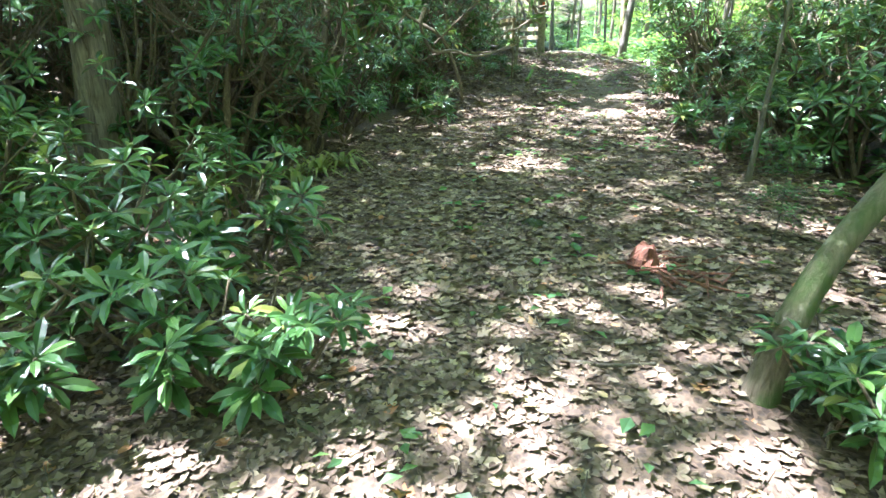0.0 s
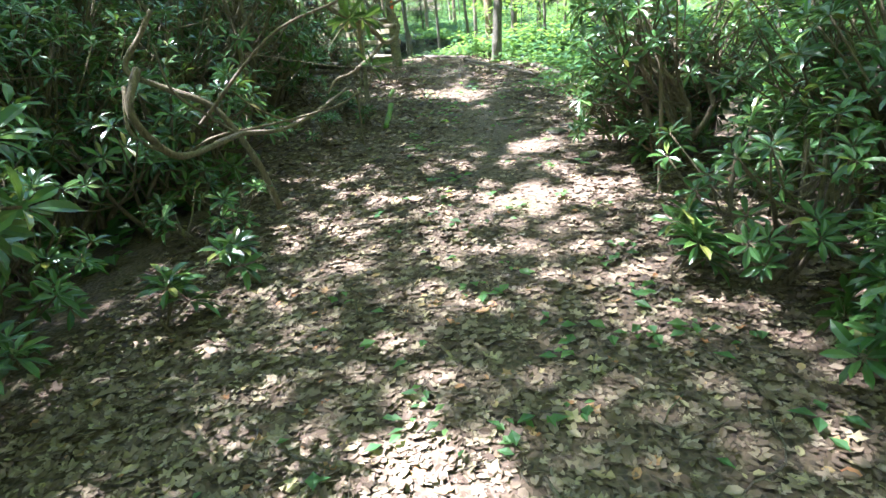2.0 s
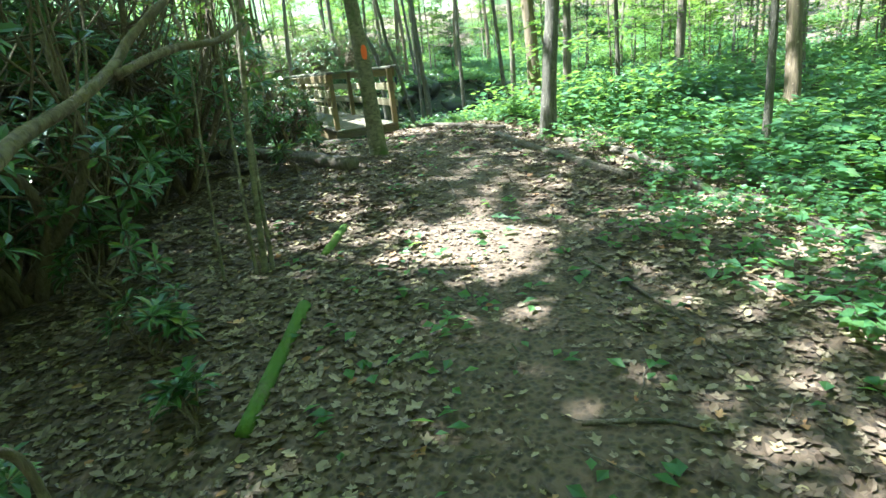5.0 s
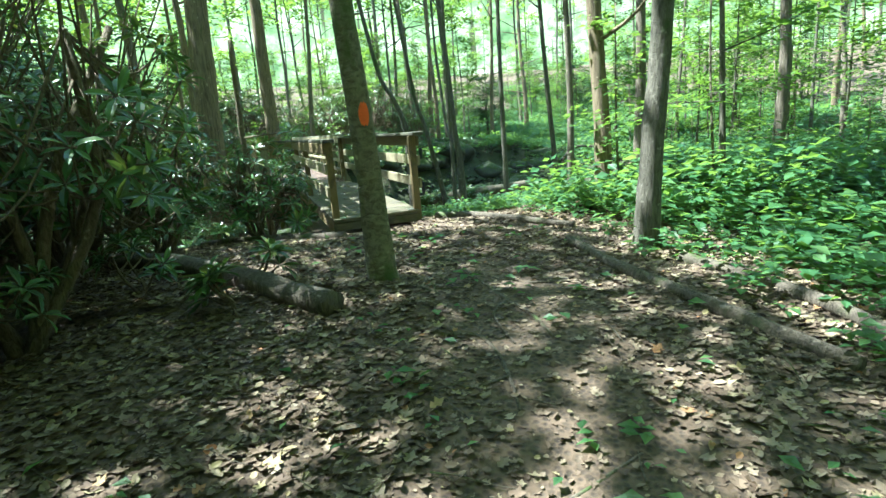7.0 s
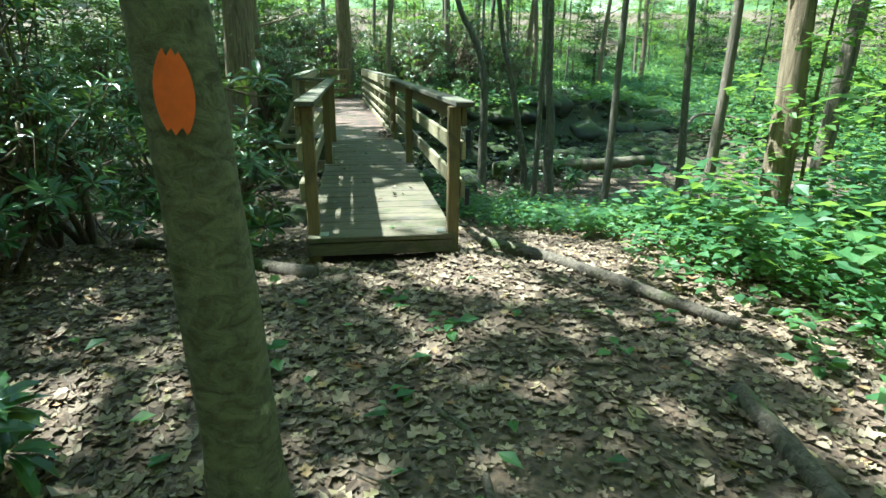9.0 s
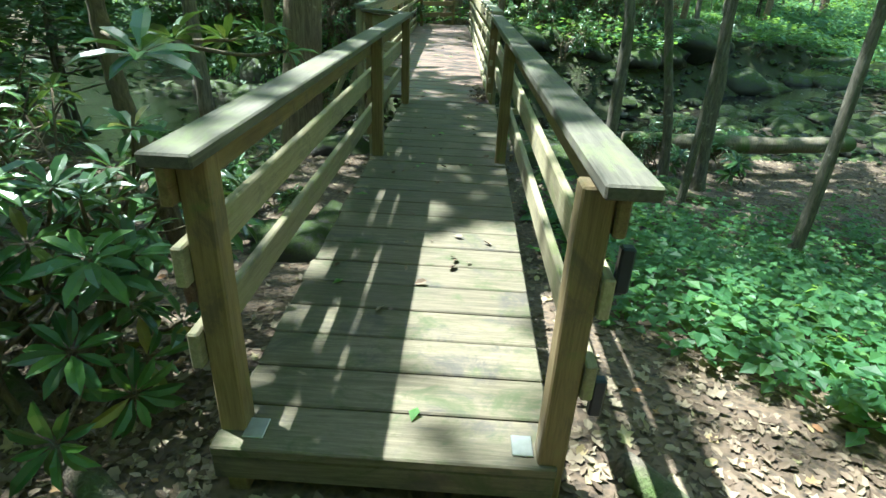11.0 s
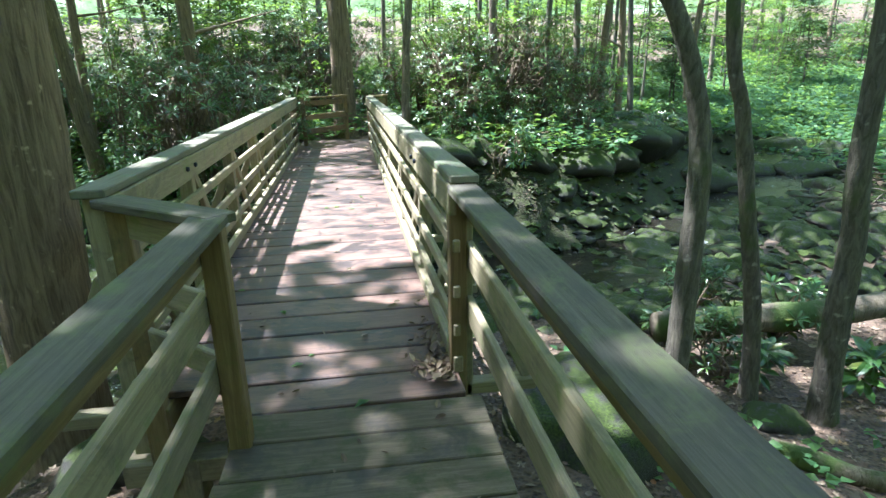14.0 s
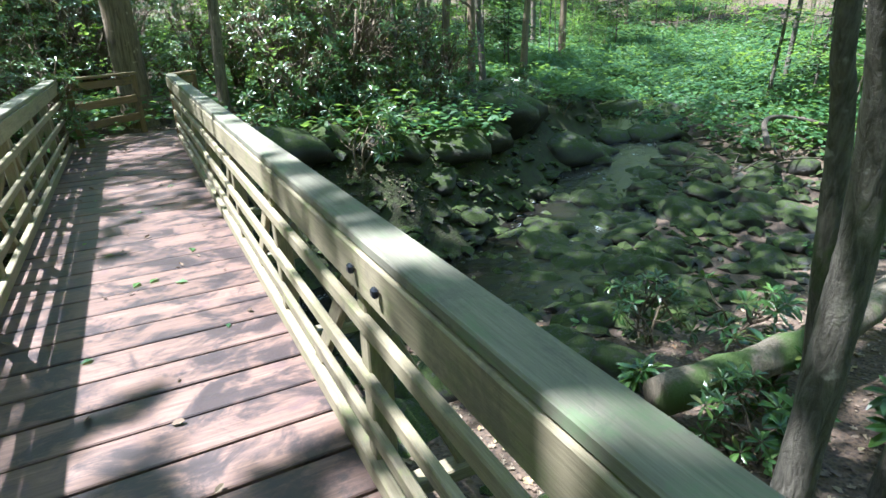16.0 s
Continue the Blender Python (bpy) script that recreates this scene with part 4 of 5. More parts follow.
log("grey driftwood branch across the stones", [(10.0, 12.2, -0.6), (11.0, 13.0, -0.25), (12.2, 13.0, -0.35), (13.2, 12.0, -0.7)], 0.06, 0.03, DEADWOOD, 10)
log("mossy root reaching toward the bank", on_land([(2.9, 6.4), (3.4, 6.0), (4.0, 5.9)], 0.05), 0.09, 0.05, MOSSYBARK, 11)
for k, pts in enumerate(([(-4.04, -14.84), (-4.0, -15.1), (-3.96, -15.36)], [(-4.39, -13.78), (-4.42, -14.05), (-4.47, -14.36)], [(-7.39, -17.26), (-7.28, -17.38), (-7.2, -17.47)],
                         [(-0.35, -2.92), (-0.25, -3.02), (-0.17, -3.14)], [(-6.05, -17.1), (-5.8, -17.25), (-5.55, -17.3)], [(-5.3, -16.9), (-4.9, -16.7), (-4.5, -16.75)],
                         [(-1.2, -8.1), (-0.9, -8.3), (-0.75, -8.5)], [(-0.1, -6.6), (-0.1, -7.4), (-0.25, -8.1)])):
    log("bare dead stick lying on the litter", on_land(pts, 0.012), 0.014, 0.009, DEADWOOD, 30 + k, "stick", "stick", 6)
for k, (pts, r) in enumerate((([(0.1, -1.95), (0.25, -2.16), (0.24, -2.7), (0.26, -3.29), (0.3, -3.6), (0.27, -3.95)], 0.022), ([(-0.05, -2.25), (0.22, -2.2), (0.5, -2.25)], 0.013), ([(0.26, -3.29), (0.12, -3.4), (0.03, -3.55), (0.0, -3.93)], 0.014),
                              ([(-0.4, -3.7), (-0.18, -3.75), (-0.16, -4.0), (-0.2, -4.26), (-0.28, -4.55)], 0.017), ([(-0.2, -4.26), (-0.45, -4.3), (-0.6, -4.2)], 0.011), ([(0.6, -2.9), (0.95, -3.1), (1.1, -3.45)], 0.012), ([(-0.9, -5.1), (-0.5, -5.2), (0.1, -5.05)], 0.014))):
    log("surface root crossing the worn trail", on_land(pts, 0.004), r, r * 0.55, DEADWOOD, 45 + k, "tree_root", "root", 7)


def stone_mesh(seed, moss_material):
    rnd = random.Random(seed)
    bm = bmesh.new()
    bmesh.ops.create_icosphere(bm, subdivisions=3, radius=1.0)
    sx, sy, sz = rnd.uniform(0.8, 1.25), rnd.uniform(0.7, 1.0), rnd.uniform(0.4, 0.65)
    for v in bm.verts:
        c = v.co.copy()
        d = 1 + 0.4 * noise.noise(c * 1.1 + Vector((seed * 7.3, 0, 0))) + 0.2 * noise.noise(c * 2.6 + Vector((0, seed * 3.1, 0))) + 0.08 * noise.noise(c * 7)
        for ax, lim in ((Vector((0.8, 0.3, 0.5)), 0.7), (Vector((-0.5, 0.7, 0.5)), 0.75), (Vector((0.1, -0.8, 0.6)), 0.72)):
            ax = (ax + Vector((math.sin(seed * 2.1), math.cos(seed * 1.7), 0)) * 0.4).normalized()
            d = min(d, lim / max(0.01, c.dot(ax))) if c.dot(ax) > 0 else d
        c = c * d
        c.z = min(c.z, 0.62 + 0.1 * noise.noise(c * 2))
        v.co = Vector((c.x * sx, c.y * sy, c.z * sz))
    me = bpy.data.meshes.new("stone")
    bm.to_mesh(me)
    bm.free()
    me.materials.append(moss_material)
    me.shade_smooth()
    return me


STONES = [stone_mesh(k, ROCK) for k in range(8)]


def bed(x, y):
    """The ground, or just under the stream's surface where that is higher."""
    return max(land(x, y), water_z(stream_distance(x, y)[2]) - 0.1)


def stone(x, y, s, rnd, label="dark stone half covered in green moss", sink=0.2, group="stream stones", name="stone", category="stone"):
    ob = new(name, STONES[rnd.randrange(8)])
    ob.matrix_basis = Matrix.Translation((x, y, bed(x, y) + s * (0.3 - sink))) @ pose(0, 0, 0, rnd.uniform(-14, 14), rnd.uniform(-14, 14), rnd.uniform(0, 360)) @ Matrix.Diagonal((s, s, s * rnd.uniform(0.8, 1.2), 1))
    return tagged(ob, label, category, group)


def build_stones():
    rnd = random.Random(12)
    for x, y, s in ((1.45, 6.7, 0.75), (1.9, 7.4, 0.5), (1.3, 4.0, 0.42), (-1.15, 2.95, 0.38), (-0.95, 3.6, 0.28), (-3.3, 6.8, 0.4), (-2.5, 6.2, 0.3), (1.0, 9.0, 0.6), (-1.6, 6.9, 0.5), (-4.3, 6.6, 0.36), (-3.7, 7.0, 0.42), (-3.1, 6.6, 0.3), (-4.9, 6.9, 0.3), (1.7, 4.4, 0.5), (-1.08, 2.75, 0.4),
                    (6.2, 16.4, 1.1), (5.2, 16.2, 0.9), (7.2, 17.2, 1.3), (8.4, 18.4, 1.1), (4.2, 15.6, 0.8), (1.6, 15.0, 0.9), (2.6, 15.2, 0.7), (-4.6, 14.2, 0.9), (-6.0, 16.6, 1.2), (-3.0, 14.4, 0.8), (3.3, 6.9, 0.3), (2.2, 4.6, 0.3), (10.2, 16.6, 0.7), (11.4, 16.2, 0.8), (12.4, 18.6, 0.9), (9.2, 15.9, 0.6), (13.4, 17.6, 0.8), (10.8, 14.6, 0.6), (8.4, 16.0, 0.7), (3.4, 14.6, 0.6), (4.6, 14.9, 0.7), (5.8, 15.6, 0.8), (-4.6, 13.0, 0.6), (-5.6, 14.4, 0.8), (-7.2, 15.4, 0.8)):
        stone(x, y, s, rnd, "large boulder coated in green moss", 0.25, "", "boulder", "boulder")
    n = 0
    while n < 330:
        i = rnd.randrange(5, len(STREAM) - 1) if rnd.random() < 0.8 else rnd.randrange(2, 5)
        t = rnd.random()
        x = STREAM[i][0] + (STREAM[i + 1][0] - STREAM[i][0]) * t + rnd.gauss(0, 0.9)
        y = STREAM[i][1] + (STREAM[i + 1][1] - STREAM[i][1]) * t + rnd.gauss(0, 0.9)
        if i >= 6 and rnd.random() < 0.6:
            x, y = rnd.uniform(4.6, 12.5), rnd.uniform(9.6, 14.4)
        if rnd.random() < 0.12:
            x, y = rnd.uniform(1.0, 4.0), rnd.uniform(8.6, 11.5)
        stone(x, y, 0.13 + 0.34 * rnd.random() ** 2.0, rnd)
        n += 1
    for x, y, s in ((-1.27, -10.3, 0.16), (-0.95, -9.2, 0.15), (-5.46, -15.3, 0.1), (-3.6, -14.8, 0.07)):
        stone(x, y, s, rnd, "small mossy stone set in the trail's edge", 0.24, "")


build_stones()


# ---- herbs, saplings, litter ----
def herb_spot(rnd):
    """A place on the green floor to the right of the trail or by the stream."""
    while True:
        x, y = rnd.uniform(-3, 16), rnd.uniform(-16, 12)
        off = trail_at(x, y)[0]
        d, side, _ = stream_distance(x, y)
        if d < 2.2 or side > 0:
            continue
        if y > 0 and (abs(x) < 1.2 or rnd.random() < 0.45):
            continue
        if y > 6.5 and rnd.random() < 0.85 or (y > 3.5 and rnd.random() < 0.5):
            continue
        if off < 1.9 + noise.noise(Vector((x, y, 9))) * 0.8:
            continue
        if y < -9 and rnd.random() < 0.65:
            continue
        if math.hypot(x - 2, y + 1) > 11 and rnd.random() < 0.5:
            continue
        return x, y


def bridge_bed(rnd):
    """A place in the green bed that fills the side of the ramp."""
    while True:
        x, y = 0.9 + 4.6 * rnd.random(), rnd.uniform(-1.6, 5.6)
        if x < 1.0 + 0.5 * max(0.0, 2.1 - y) + 0.35 * noise.noise(Vector((x * 1.3, y * 1.3, 3))):
            continue
        if y > 3.2 and rnd.random() < (y - 3.2) / 2.6:
            continue
        return x, y


def build_herbs():
    rnd, rng = random.Random(3), np.random.default_rng(3)
    o, w, ln = [], [], []
    for k in range(7200):
        x, y = herb_spot(rnd) if k < 5000 else bridge_bed(rnd)
        z, h = land(x, y), rnd.uniform(0.06, 0.32)
        for k in range(rnd.randint(5, 9)):
            a = rnd.uniform(0, 6.283)
            r = rnd.uniform(0.0, 0.09)
            o.append((x + math.cos(a) * r, y + math.sin(a) * r, z + h * rnd.uniform(0.5, 1.0)))
            w.append((math.cos(a), math.sin(a), rnd.uniform(-0.35, 0.25)))
            ln.append(rnd.uniform(0.05, 0.12))
    up = rng.normal(size=(len(o), 3)) * 0.22 + np.array([0, 0, 1])
    v, f = leaves(OVAL_LEAF, o, w, up, ln, np.array(ln) * 0.72)
    tagged(new("herbs", mesh_from("herbs", v, f, HERB)), "bright green low herbs carpeting the woodland floor", "herbs", kind="stuff")


build_herbs()


def build_seedlings():
    """Single green leaves and sprigs fallen or growing on the trail."""
    rnd, rng = random.Random(8), np.random.default_rng(8)
    o, w, ln = [], [], []
    for _ in range(330):
        k = rnd.randrange(1, len(TRAIL) - 4)
        t = rnd.random()
        x = TRAIL[k][0] + (TRAIL[k + 1][0] - TRAIL[k][0]) * t + rnd.gauss(0, 0.9)
        y = TRAIL[k][1] + (TRAIL[k + 1][1] - TRAIL[k][1]) * t
        for _ in range(rnd.choice((1, 1, 2, 3, 5))):
            a = rnd.uniform(0, 6.283)
            xx, yy = x + rnd.gauss(0, 0.05), y + rnd.gauss(0, 0.05)
            o.append((xx, yy, land(xx, yy) + rnd.uniform(0.025, 0.06)))
            w.append((math.cos(a), math.sin(a), rnd.uniform(-0.1, 0.2)))
            ln.append(rnd.uniform(0.05, 0.13))
    up = rng.normal(size=(len(o), 3)) * 0.18 + np.array([0, 0, 1])
    v, f = leaves(OVAL_LEAF, o, w, up, ln, np.array(ln) * 0.6)
    tagged(new("green_leaves", mesh_from("green_leaves", v, f, HERB)), "fresh green leaves and seedlings scattered on the trail", "leaves", kind="stuff")


build_seedlings()


def build_litter():
    rnd, rng = random.Random(4), np.random.default_rng(4)
    o, ln = [], []
    n = 0
    while n < 150000:
        near = rnd.random() < 0.68
        if near:
            k = rnd.choices(range(1, len(TRAIL) - 3), weights=[2.4, 2.6, 2.4, 1.8, 1.6, 1.3, 1.5, 2.2, 0.9])[0]
            t = rnd.random()
            x = TRAIL[k][0] + (TRAIL[k + 1][0] - TRAIL[k][0]) * t + rnd.uniform(-3.2, 3.2)
            y = TRAIL[k][1] + (TRAIL[k + 1][1] - TRAIL[k][1]) * t + rnd.uniform(-0.6, 0.6)
        else:
            x, y = rnd.uniform(-6.5, 8), rnd.uniform(-5, 19)
            if stream_distance(x, y)[0] < 1.4 or (y > 9.5 and x > 4 and stream_distance(x, y)[1] < 0):
                continue
        if abs(x) < 0.6 and -0.02 < y < 17:
            continue
        off = trail_at(x, y)[0]
        bare = 0.72 * math.exp(-((off - 0.25) / 0.6) ** 2) * ease(-15, -9, y) * (1 - 0.7 * ease(-3.5, -1.6, y))
        if rnd.random() < bare + (0.25 if near and off > 0.4 else 0):
            continue
        o.append((x, y, land(x, y) + rnd.uniform(0.0, 0.016)))
        ln.append((0.03 + 0.05 * rnd.random() ** 1.5) * (0.8 if bare > 0.3 else 1) * (0.9 if y > -4 else 1))
        n += 1
    n = len(o)
    ang = rng.random(n) * 6.283
    way = np.stack([np.cos(ang), np.sin(ang), rng.normal(size=n) * 0.08], 1)
    up = rng.normal(size=(n, 3)) * 0.2 + np.array([0, 0, 1])
    ln = np.array(ln)
    flat_curl, flat_lobe = [(shape[0] * np.array([1, 1, 0.8]), shape[1]) for shape in (CURLED, LOBED)]
    o, wd, cut = np.array(o), ln * (0.5 + 0.3 * rng.random(n)), int(n * 0.65)
    v, f = joined([leaves(flat_curl, o[:cut], way[:cut], up[:cut], ln[:cut], wd[:cut]), leaves(flat_lobe, o[cut:], way[cut:], up[cut:], ln[cut:] * 1.45, wd[cut:] * 1.9)])
    tagged(new("leaf_litter", mesh_from("leaf_litter", v, f, LITTER)), "dry brown fallen leaves covering the forest floor", "leaf litter", kind="stuff")


build_litter()


def build_twigs():
    rnd = random.Random(6)
    chunks = []
    for _ in range(520):
        k = rnd.randrange(1, len(TRAIL) - 4)
        t = rnd.random()
        x = TRAIL[k][0] + (TRAIL[k + 1][0] - TRAIL[k][0]) * t + rnd.uniform(-2.4, 2.4)
        y = TRAIL[k][1] + (TRAIL[k + 1][1] - TRAIL[k][1]) * t
        if y > 0:
            continue
        a, l = rnd.uniform(0, 6.283), rnd.uniform(0.08, 0.42)
        pts = []
        for j in range(4):
            xx, yy = x + math.cos(a) * l * j / 3 + rnd.gauss(0, 0.008), y + math.sin(a) * l * j / 3 + rnd.gauss(0, 0.008)
            pts.append((xx, yy, land(xx, yy) + 0.022))
        r = rnd.uniform(0.002, 0.006)
        chunks.append(tube_arrays(pts, [r, r, r * 0.8, r * 0.5], 5))
    v, f = joined(chunks)
    tagged(new("twigs", mesh_from("twigs", v, f, DEADWOOD)), "thin dead twigs strewn over the litter", "twigs", kind="stuff")


build_twigs()


def sapling_kind(seed, height, n, spread, label, material):
    rnd, rng = random.Random(seed), np.random.default_rng(seed)
    ob = thing("sapling", label, "sapling", None, "understory saplings")
    top = Vector((rnd.uniform(-0.2, 0.2), rnd.uniform(-0.2, 0.2), height))
    chunks = [tube_arrays(smooth_line([(0, 0, -0.1), top * 0.5 + Vector((0.08, 0, 0)), top], 4), [0.02 * (1 - 0.07 * i) for i in range(9)], 6)]
    o, w = [], []
    for k in range(16):
        z = height * rnd.uniform(0.2, 1.0)
        a = rnd.uniform(0, 6.283)
        l = spread * rnd.uniform(0.5, 1.0) * (1.15 - 0.6 * z / height)
        e = Vector((math.cos(a) * l, math.sin(a) * l, z + rnd.uniform(-0.1, 0.25)))
        s = top * (z / height)
        chunks.append(limb_arrays(rnd, s, e, 0.006))
        for j in range(n // 16):
            t = rnd.uniform(0.25, 1.05)
            p = s + (e - s) * t + Vector((rnd.gauss(0, 0.1), rnd.gauss(0, 0.1), rnd.gauss(0, 0.05)))
            o.append(tuple(p))
            b = a + rnd.uniform(-1.2, 1.2)
            w.append((math.cos(b), math.sin(b), rnd.uniform(-0.4, 0.1)))
    v, f = joined(chunks)
    tagged(part_mesh("stem", mesh_from("stem", v, f, BARK, True), ob), kind="stuff")
    ln = 0.07 + 0.07 * rng.random(len(o))
    up = rng.normal(size=(len(o), 3)) * 0.25 + np.array([0, 0, 1])
    v, f = leaves(OVAL_LEAF, o, w, up, ln, ln * 0.6)
    tagged(part_mesh("foliage", mesh_from("foliage", v, f, material), ob), kind="stuff")
    return ob


SAPLINGS = [sapling_kind(61, 2.6, 420, 0.9, "leafy green sapling in the understory", CANOPY), sapling_kind(62, 3.8, 560, 1.2, "tall leafy sapling lit by the sun", CANOPY), sapling_kind(63, 1.4, 300, 0.7, "low leafy green seedling bush", HERB)]
for k, sp in enumerate(SAPLINGS):
    sp.location = (4 * k, -76, land(4 * k, -76))


def build_understory():
    rnd = random.Random(15)
    n = 0
    while n < 230:
        x, y = rnd.uniform(-4, 34), rnd.uniform(-22, 42)
        off = trail_at(x, y)[0]
        if y < 1 and off < 3.6:
            continue
        if keep_clear(x, y) or (2 < x < 11 and 1 < y < 16) or (-9 < x < 0 and 0 < y < 15):
            continue
        s = rnd.uniform(0.7, 1.3)
        m = Matrix.Translation((x, y, land(x, y))) @ pose(0, 0, 0, 0, 0, rnd.uniform(0, 360)) @ Matrix.Diagonal((s, s, s, 1))
        copy_thing(SAPLINGS[rnd.choice((0, 0, 1, 2) if y < 12 else (0, 1, 1))], m)
        n += 1


build_understory()


# ---- leaf layer added overhead to cast shade, with gaps for sun patches ----
GAPS = [(-0.7, -5.75, -0.47, 0.75), (-2.5, -10.9, -1.0, 0.38), (-1.9, -11.2, -1.1, 0.42), (-1.4, -9.5, -0.9, 0.35), (-5.0, -13.6, -1.2, 0.5), (0.62, -0.62, -0.1, 0.42), (0.4, 1.3, 0.0, 0.62), (0.35, 0.85, 0.0, 0.35), (0.0, 9.3, 0.0, 1.15), (0.1, 10.6, 0.0, 0.6),
        (0.2, 8.3, 0.0, 0.6), (-0.6, 15.2, 0.0, 0.5), (-0.3, 12.6, 0.0, 0.4), (1.2, 8.6, -0.9, 0.4), (5.6, 9.0, -1.0, 0.5), (9.5, 11.0, -1.0, 0.6), (-1.6, 3.4, 0.9, 0.35), (-0.55, 0.3, 1.0, 0.18), (0.6, 0.3, 1.0, 0.35)]


def build_shade_canopy():
    rng = np.random.default_rng(21)
    n = 250000
    x, y, z = rng.uniform(-19, 16, n), rng.uniform(-30, 30, n), rng.uniform(6.5, 12.5, n)
    keep = np.ones(n, bool)
    for gx, gy, gz, r in GAPS:
        k = (z - gz) / SUN.z
        keep &= np.hypot(x - gx - SUN.x * k, y - gy - SUN.y * k) > r * (0.75 + 0.5 * rng.random(n))
    thin = np.array([noise.noise(Vector((a * 0.3, b * 0.3, c * 0.2))) for a, b, c in zip(x, y, z)])
    shade = x - SUN.x / SUN.z * (z + 0.5)
    keep &= (thin > -0.28) | ((shade < 0.0) & (shade > -6) & (np.abs(y - SUN.y / SUN.z * (z + 0.5) + 2.2) < 2.4))
    # leaf density set by where each leaf's shadow falls on the ground
    gx, gy = x - SUN.x / SUN.z * (z + 0.5), y - SUN.y / SUN.z * (z + 0.5)
    share = np.where(gy < -14, 1.4, np.where(gy < -11, 1.75, np.where(gy < -4.5, 1.5, 1.0)))
    share = np.where((gx > 1.4) & (gy < 4.5) & (gy > -8), 0.3, share)
    share = np.where((np.abs(gx) < 0.8) & (gy > 0) & (gy < 5), 0.7, share)
    share = np.where((gx < -1.5) & (gy > 2.5), 1.25, share)
    share = np.where((gx > 2.5) & (gy > 5), np.where(gy < 13.5, 1.35, 0.16), share)
    share = np.where((gx > 9) & (gy > 4), 0.25, share)
    share = np.where((gx > 8) & (gy > 14), 0.2, share) * 0.4
    share = np.where((gx < 0.0) & (gx > -6) & (gy > -4.5) & (gy < 0.6), 0.55, share)
    share = np.where((gx > -0.9) & (gx < 1.9) & (gy > -5.8) & (gy < -0.7), 0.85, share)
    share = np.where((gx < -0.9) & (gx > -4) & (gy > -5.5) & (gy < -2), 0.36, share)
    share = np.where((np.abs(gx) < 1.7) & (gy > 2.2) & (gy < 7.6), 0.62, share)
    share = np.where((gx < -2.2) & (gy > -11.5) & (gy < -6), 0.9, share)
    keep &= rng.random(n) < share
    o = np.stack([x, y, z], 1)[keep]
    # extra leaves added to shade the ground far to the left
    west = np.stack([rng.uniform(-40, -19, 22000), rng.uniform(4, 42, 22000), rng.uniform(8, 14, 22000)], 1)
    o = np.concatenate([o, west])
    n = len(o)
    way = rand_units(rng, n) * np.array([1, 1, 0.3])
    up = rand_units(rng, n) * 0.45 + np.array([0, 0, 1])
    ln = 0.22 + 0.2 * rng.random(n)
    v, f = leaves(DIAMOND, o, way, up, ln, ln * 0.62)
    tagged(new("leaf_canopy", mesh_from("leaf_canopy", v, f, CANOPY)), "green leaf layer added overhead to cast shade, with gaps for sun patches", "canopy", kind="stuff")


build_shade_canopy()


def open_crowns():
    """Thin the tree crowns where the sun falls through onto the bridge and the trail."""
    for ob in list(bpy.data.objects):
        if not ob.name.startswith("crown") or ob.type != "MESH" or ob.parent is None:
            continue
        m = ob.parent.matrix_basis @ ob.matrix_parent_inverse @ ob.matrix_basis
        if math.hypot(m.translation.x + 2, m.translation.y) > 30:
            continue
        me = ob.data
        co = np.empty(len(me.vertices) * 3)
        me.vertices.foreach_get("co", co)
        co = co.reshape(-1, 3) @ np.array(m.to_3x3()).T + np.array(m.translation)
        hit = np.zeros(len(co), bool)
        for gx, gy, gz, r in GAPS:
            k = (co[:, 2] - gz) / SUN.z
            hit |= np.hypot(co[:, 0] - gx - SUN.x * k, co[:, 1] - gy - SUN.y * k) < r * 0.95
        if not hit.any():
            continue
        bm = bmesh.new()
        bm.from_mesh(me)
        bm.verts.ensure_lookup_table()
        gone = {f for i in np.nonzero(hit)[0] for f in bm.verts[int(i)].link_faces}
        bmesh.ops.delete(bm, geom=list(gone), context="FACES")
        thinned = me.copy() if me.users > 1 else me
        bm.to_mesh(thinned)
        bm.free()
        ob.data = thinned


open_crowns()


# ---- thickets and green filling the woods ----
def along_trail(s_at, off):
    """The place off metres right of the trail, s_at segments along it."""
    i = int(s_at)
    t = s_at - i
    (ax, ay, _), (bx, by, _) = TRAIL[i], TRAIL[i + 1]
    dx, dy = bx - ax, by - ay
    l = math.hypot(dx, dy)
    return ax + dx * t + dy / l * off, ay + dy * t - dx / l * off


